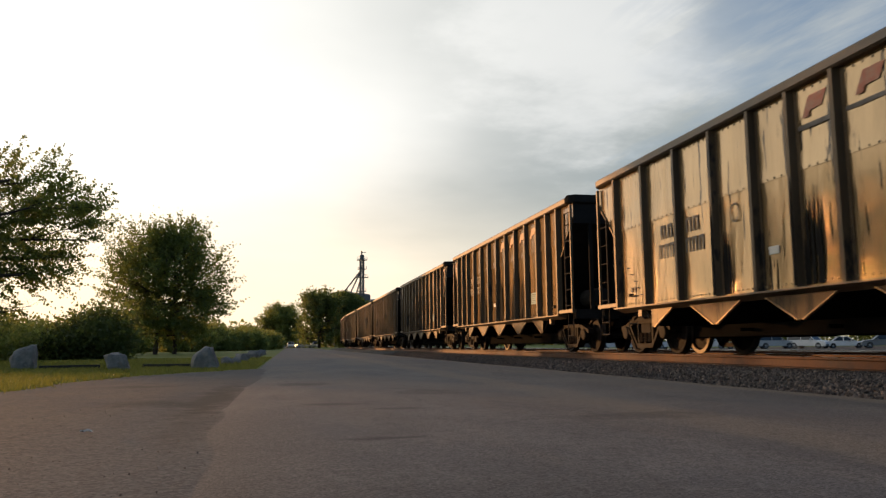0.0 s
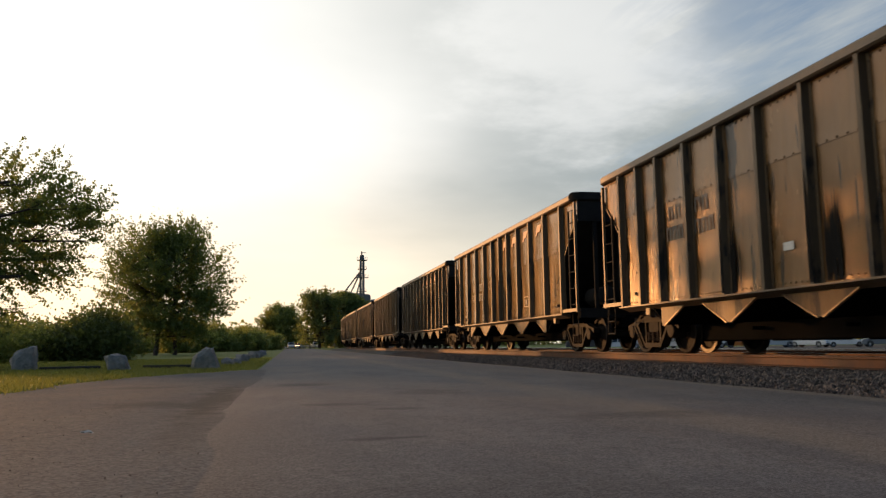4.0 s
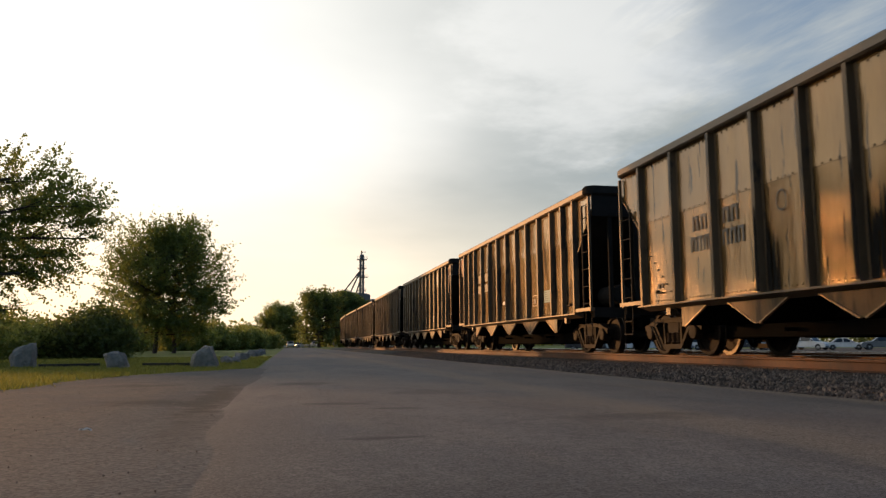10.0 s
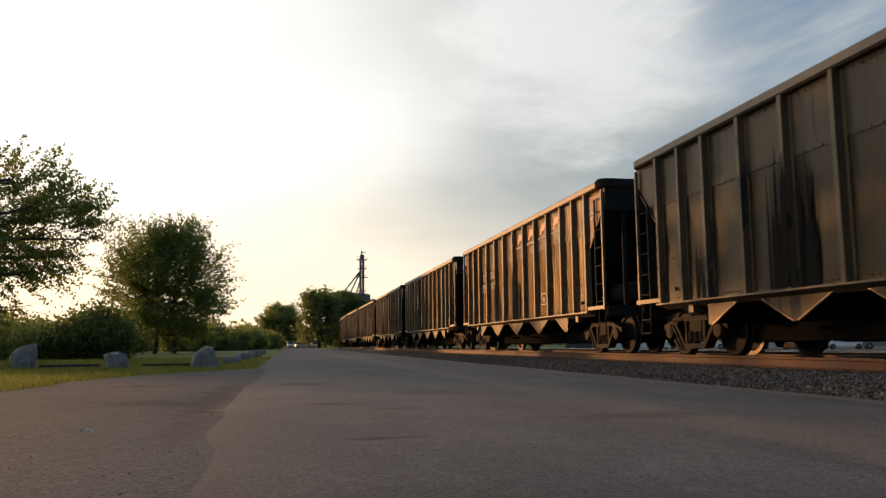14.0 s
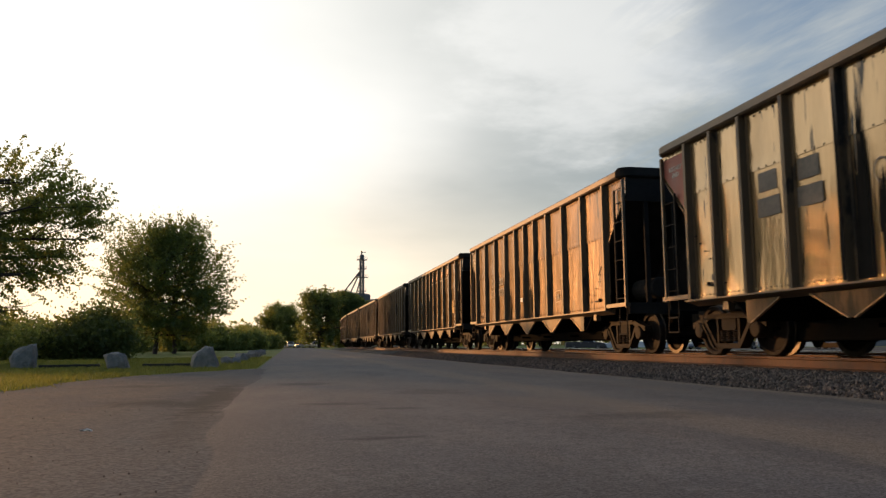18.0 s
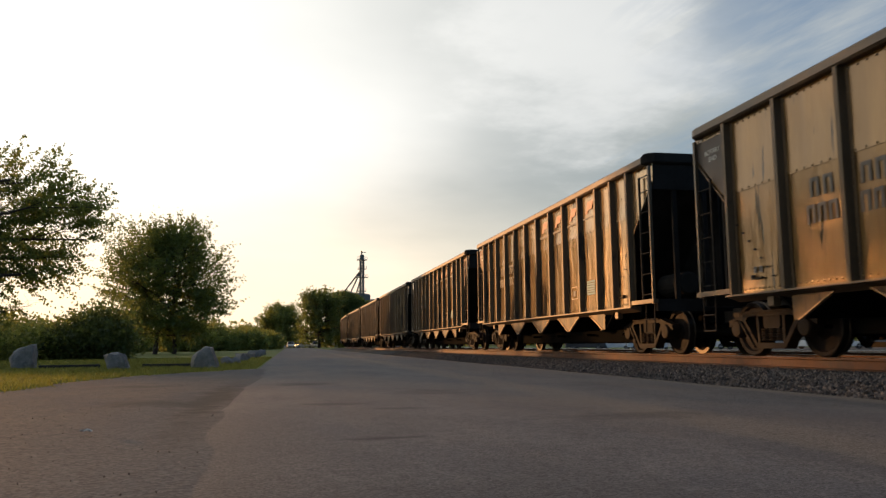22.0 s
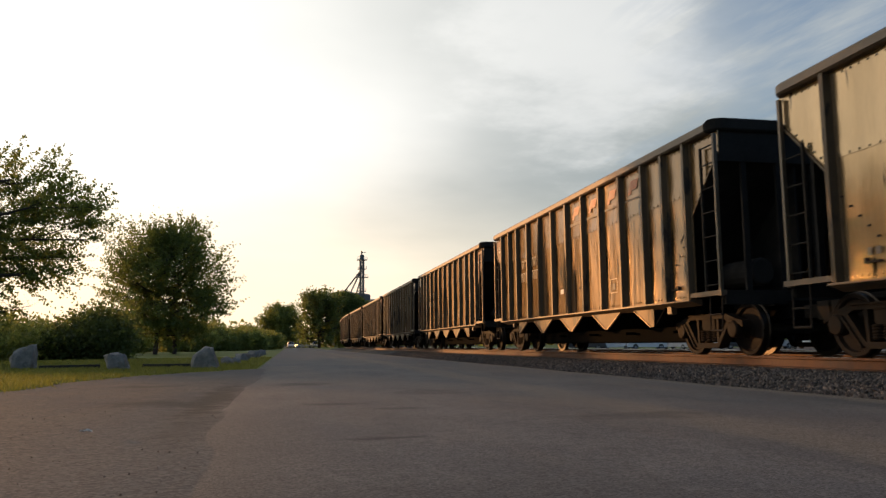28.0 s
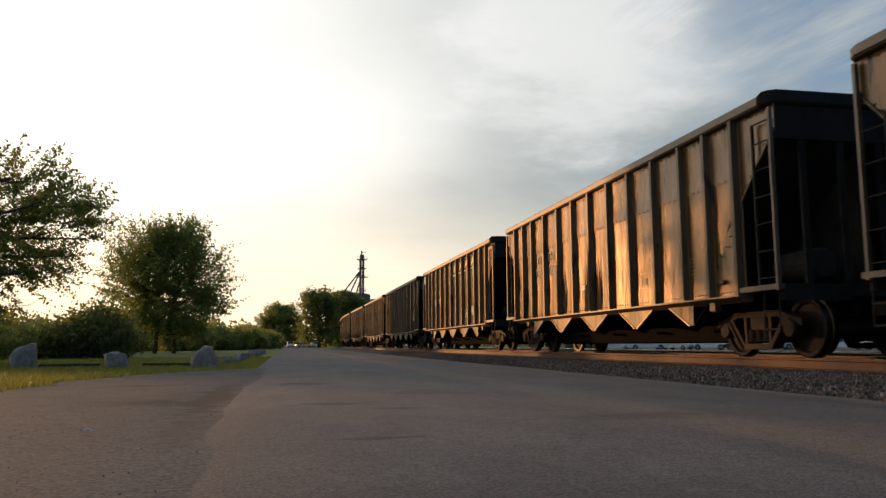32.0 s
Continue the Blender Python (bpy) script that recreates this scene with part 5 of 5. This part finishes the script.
# crumpled scrap of paper
bm = bmesh.new()
bmesh.ops.create_grid(bm, x_segments=4, y_segments=4, size=0.035)
for v in bm.verts:
    v.co.z = 0.012 + 0.018 * noise.noise(v.co * 40)
ob = new("paper_scrap", mesh_of("paper_scrap", bm, M["mark_white"]))
ob.matrix_basis = pose(-1.27, 5.5, 0.008)
tagged(ob, "crumpled white scrap of paper on the apron", "litter")


def grass(name, count, place, high, seed, label):
    r = np.random.default_rng(seed)
    c = np.array([place(r) for _ in range(count)])
    a = r.uniform(0, 6.283, count)
    h = (high * r.uniform(0.4, 1.2, count))[:, None]
    side = np.stack([np.cos(a), np.sin(a), a * 0], 1) * 0.006 * (1 + np.linalg.norm(c[:, :2], axis=1, keepdims=True) / 12)
    tip = c + np.stack([r.normal(0, 0.4, count), r.normal(0, 0.4, count), np.ones(count)], 1) * h
    v = np.stack([c - side, c + side, tip], 1).reshape(-1, 3)
    me = bpy.data.meshes.new(name)
    me.from_pydata(v.tolist(), [], np.arange(count * 3).reshape(-1, 3).tolist())
    me.materials.append(M["blade"])
    return tagged(new(name, me), label, "grass", kind="stuff")


def lawn(r):
    while True:
        y = 8 + 34 * r.random() ** 1.4
        x = -0.8 - (2 + y * 0.36) * r.random()
        if y > 20.6 or x < apron_edge(y) + 0.05 + 0.22 * r.normal():
            return x, y, GZ


grass("lawn_grass", 60000, lawn, 0.075, 6, "short yellow-green lawn grass with ragged edges")


# ---- parked vehicles ----
def wheel_at(parent, x, y, r):
    bm = bmesh.new()
    s = 1 if x > 0 else -1
    turned(bm, [(-0.1, r * 0.62), (-0.11, r * 0.9), (-0.08, r), (0.08, r), (0.11, r * 0.9), (0.1, r * 0.62)], "x", 20)
    w = part("wheel", bm, M["rubber"], parent, at=pose(x, y, r))
    bm = bmesh.new()
    turned(bm, [(s * 0.05, r * 0.6), (s * 0.105, r * 0.62), (s * 0.09, r * 0.45), (s * 0.11, r * 0.12), (s * 0.115, 0.02)], "x", 14)
    part("rim", bm, M["alloy"], w)


def vehicle(name, label, at, paint, kind):
    """A parked car, front towards +y: lofted body, glasshouse, wheels and lights."""
    t = thing(name, label, name.replace("_", " "), "parked vehicles", at=at)
    length, high, wide, hood, belt = {"sedan": (4.7, 1.45, 0.9, 0.92, 0.95), "suv": (4.7, 1.72, 0.94, 1.05, 1.08), "pickup": (5.6, 1.85, 0.98, 1.12, 1.15), "van": (5.1, 1.8, 0.97, 1.05, 1.1)}[kind]
    h = length / 2
    side = [(-h, 0.35), (-h - 0.05, 0.6), (-h + 0.03, belt - 0.05), (-h + 0.3, belt), (h * 0.35, belt), (h * 0.5, hood), (h - 0.25, hood - 0.12), (h, hood - 0.3), (h + 0.04, 0.5), (h - 0.05, 0.3)]
    bm = bmesh.new()
    rings = [[bm.verts.new((x * (1.0 if z < 0.7 else 0.96), y, z)) for y, z in side] for x in (-wide, -wide * 0.9, wide * 0.9, wide)]
    for i, ring in enumerate(rings):
        for v in ring:
            if i in (0, 3):
                v.co.y *= 0.975
                v.co.z = 0.36 + (v.co.z - 0.36) * 0.96
    for a, b in zip(rings, rings[1:]):
        for i in range(len(side)):
            j = (i + 1) % len(side)
            bm.faces.new((a[i], a[j], b[j], b[i]))
    bm.faces.new(rings[0])
    bm.faces.new(rings[-1][::-1])
    part("body", bm, paint, t)
    back = {"sedan": -h * 0.62, "suv": -h * 0.93, "pickup": -h * 0.1, "van": -h * 0.95}[kind]
    nose = h * 0.42
    slope = {"sedan": 0.6, "suv": 0.25, "pickup": 0.12, "van": 0.15}[kind]
    bm = bmesh.new()
    lo = [(x, y, belt - 0.02) for x, y in ((-wide * 0.93, back), (wide * 0.93, back), (wide * 0.93, nose), (-wide * 0.93, nose))]
    hi = [(x, y, high - 0.05) for x, y in ((-wide * 0.76, back + slope), (wide * 0.76, back + slope), (wide * 0.76, nose - 0.75), (-wide * 0.76, nose - 0.75))]
    a, b = [bm.verts.new(p) for p in lo], [bm.verts.new(p) for p in hi]
    for i in range(4):
        bm.faces.new((a[i], a[(i + 1) % 4], b[(i + 1) % 4], b[i]))
    bm.faces.new(b)
    part("window_band", bm, M["glass_dark"], t, "dark tinted glass")
    bm = bmesh.new()
    chamfer_box(bm, -wide * 0.77, wide * 0.77, back + slope - 0.03, nose - 0.72, high - 0.07, high, 0.03)
    part("roof", bm, paint, t)
    for sx in (-1, 1):
        m = (back + nose) / 2
        for p, q in ((lo[0 if sx < 0 else 1], hi[0 if sx < 0 else 1]), (lo[3 if sx < 0 else 2], hi[3 if sx < 0 else 2]), ((sx * wide * 0.935, m, belt), (sx * wide * 0.77, m, high - 0.05))):
            bm = bmesh.new()
            rod(bm, p, q, 0.045, 6)
            part("pillar", bm, paint, t)
    if kind == "pickup":
        bm = bmesh.new()
        box(bm, -wide * 0.8, wide * 0.8, -h + 0.1, back - 0.1, belt - 0.02, belt + 0.012)
        part("bed_cover", bm, M["rubber"], t)
    for sx in (-1, 1):
        for y in (-h * 0.6, h * 0.62):
            wheel_at(t, sx * (wide - 0.1), y, 0.33 if kind in ("sedan",) else 0.38)
        bm = bmesh.new()
        box(bm, sx * wide * 0.62 - 0.16, sx * wide * 0.62 + 0.16, h - 0.1, h + 0.05, 0.62, 0.74)
        part("headlight", bm, M["lamp_clear"], t)
        bm = bmesh.new()
        box(bm, sx * wide * 0.7 - 0.12, sx * wide * 0.7 + 0.12, -h - 0.06, -h + 0.06, 0.68, 0.85)
        part("tail_light", bm, M["lamp_red"], t)
        bm = bmesh.new()
        chamfer_box(bm, sx * wide + (-0.02 if sx > 0 else -0.14), sx * wide + (0.14 if sx > 0 else 0.02), nose - 0.45, nose - 0.3, belt, belt + 0.13, 0.02)
        part("side_mirror", bm, paint, t)
        for y in (-0.55, 0.45):
            bm = bmesh.new()
            box(bm, sx * wide * 0.985 - 0.012, sx * wide * 0.985 + 0.012, y - 0.09, y + 0.09, belt - 0.16, belt - 0.12)
            part("door_handle", bm, M["alloy"], t)
    for y, n in ((h - 0.02, "front_bumper"), (-h - 0.05, "rear_bumper")):
        bm = bmesh.new()
        chamfer_box(bm, -wide * 0.92, wide * 0.92, y - 0.06, y + 0.09, 0.34, 0.52, 0.03)
        part(n, bm, M["paint_grey"], t)
    return t


lot = [("pickup_truck", "pickup", "black"), ("sedan", "sedan", "white"), ("pickup_truck", "pickup", "white"), ("sedan", "sedan", "silver"), ("suv", "suv", "white"), ("sedan", "sedan", "black"),
       ("suv", "suv", "silver"), ("van", "van", "white"), ("sedan", "sedan", "white"), ("suv", "suv", "grey"), ("sedan", "sedan", "silver"), ("suv", "suv", "white")]
for i, (n, k, c) in enumerate(lot):
    f = i / (len(lot) - 1)
    a = radians(21.5 + 23.0 * f)
    d = 112 - 4 * f
    vehicle(n, c + " " + n.replace("_", " ") + " parked in the lot beyond the railway", pose(d * math.sin(a), d * math.cos(a), -0.37, 0, 0, (238, 62, 252, 205)[i % 4] + 6 * noise.noise(Vector((i * 1.7, 0, 0)))), M["paint_" + c], k)

lot_me = grid_mesh("car_park", [18 + i * 8 for i in range(11)], [60 + i * 8 for i in range(8)], lambda x, y: -0.37, M["ballast"])
tagged(new("car_park", lot_me), "grey asphalt car park beyond the railway", "car park", kind="structure")

for n, k, c, x, y, rz in (("suv", "suv", "white", 0.8, 214, 182), ("sedan", "sedan", "white", 4.5, 216, 86), ("suv", "suv", "white", 7.7, 222, 185), ("sedan", "sedan", "black", 3.0, 226, 20)):
    vehicle(n, c + " " + n + " standing at the far end of the road", pose(x, y, GZ, 0, 0, rz), M["paint_" + c], k)


# ---- the far end of the road: a low white house and the grain elevator ----
house = thing("house", "low white house at the far end of the road", "house", at=pose(1.0, 330, GZ))
bm = bmesh.new()
prism(bm, [(-6, 0, 0), (6, 0, 0), (6, 0, 2.7), (0, 0, 4.4), (-6, 0, 2.7)], (0, 9, 0))
part("wall", bm, M["white_wall"], house)
for s in (-1, 1):
    bm = bmesh.new()
    prism(bm, [(s * 6.4, -0.3, 2.62), (0, -0.3, 4.45), (0, -0.3, 4.6), (s * 6.4, -0.3, 2.77)], (0, 9.6, 0))
    part("roof", bm, M["concrete"], house)
for x in (-3.6, 0.2, 3.6):
    bm = bmesh.new()
    box(bm, x - 0.6, x + 0.6, -0.05, 0.05, 0.9, 2.2)
    w = part("window", bm, M["glass_dark"], house)
    bm = bmesh.new()
    for u in (-0.65, 0.65):
        box(bm, x + u - 0.06, x + u + 0.06, -0.08, 0.02, 0.8, 2.3)
    box(bm, x - 0.7, x + 0.7, -0.08, 0.02, 0.78, 0.9)
    box(bm, x - 0.7, x + 0.7, -0.08, 0.02, 2.2, 2.3)
    part("window_frame", bm, M["white_wall"], w)

elevator = thing("grain_elevator", "grey concrete grain elevator with a tall steel leg tower", "grain elevator", at=pose(0, 0, GZ))
for x, y, r, h in ((20.5, 300, 5.0, 20.0), (27.0, 303, 4.2, 19.6), (32, 300, 2.6, 17.0)):
    bm = bmesh.new()
    turned(bm, [(0, r), (h, r), (h + 0.6, r * 0.9), (h + 1.2, r * 0.2)], "z", 28)
    for v in bm.verts:
        v.co += Vector((x, y, 0))
    part("silo", bm, M["concrete"], elevator)
TX, TY = 27.4, 298.0
bm = bmesh.new()
for dx in (-0.75, 0.75):
    for dy in (-0.75, 0.75):
        box(bm, TX + dx - 0.14, TX + dx + 0.14, TY + dy - 0.14, TY + dy + 0.14, 0, 33.0)
for k in range(16):
    z = 2 * k
    for dy in (-0.75, 0.75):
        rod(bm, (TX - 0.75, TY + dy, z), (TX + 0.75, TY + dy, z + 2), 0.07, 4)
        rod(bm, (TX - 0.75, TY + dy, z + 2), (TX + 0.75, TY + dy, z + 2), 0.07, 4)
    for dx in (-0.75, 0.75):
        rod(bm, (TX + dx, TY - 0.75, z), (TX + dx, TY + 0.75, z + 2), 0.07, 4)
part("tower_frame", bm, M["steel"], elevator)
bm = bmesh.new()
for dx in (-0.35, 0.35):
    box(bm, TX + dx - 0.25, TX + dx + 0.25, TY - 0.3, TY + 0.3, 0, 33.4)
part("leg_casing", bm, M["steel"], elevator)
for z, w in ((33.0, 1.9), (29.5, 1.6), (26.3, 2.3), (21.0, 1.5)):
    bm = bmesh.new()
    box(bm, TX - w, TX + w, TY - 1.4, TY + 1.4, z, z + 0.15)
    p = part("platform", bm, M["steel"], elevator)
    bm = bmesh.new()
    for dx in (-w, -w / 2, 0, w / 2, w):
        rod(bm, (TX + dx, TY - 1.4, z), (TX + dx, TY - 1.4, z + 1.1), 0.05, 4)
    for zz in (0.55, 1.1):
        rod(bm, (TX - w, TY - 1.4, z + zz), (TX + w, TY - 1.4, z + zz), 0.05, 4)
    part("handrail", bm, M["steel"], p)
bm = bmesh.new()
box(bm, TX - 0.8, TX + 0.8, TY - 0.6, TY + 0.6, 33.1, 35.0)
rod(bm, (TX - 0.1, TY, 35.0), (TX - 0.1, TY, 36.5), 0.3, 8)
box(bm, TX - 0.2, TX + 1.5, TY - 0.1, TY + 0.1, 35.9, 36.1)
part("head_house", bm, M["steel"], elevator)
for x, z in ((20.5, 20.5), (22.8, 19.5), (25.0, 18.5)):
    bm = bmesh.new()
    rod(bm, (TX - 0.3, TY, 29.2 if x < 24 else 26.3), (x, TY + 3, z), 0.28, 8)
    part("spout", bm, M["steel"], elevator)


def motions():
    times = [i * 0.5 for i in range(65)]
    for k, car in CARS:
        walk(car, [(t, along(place[k] - run(t), 0, RAIL_TOP)) for t in times])
    # wheels roll without slipping
    fine = [i / 15 for i in range(481)]
    for k, car in CARS:
        for w in [o for o in car.children if o.name.startswith("wheelset")]:
            at = w.matrix_basis.translation.copy()
            walk(w, [(t, pose(*at, math.degrees(run(t) / 0.457))) for t in fine])


motions()
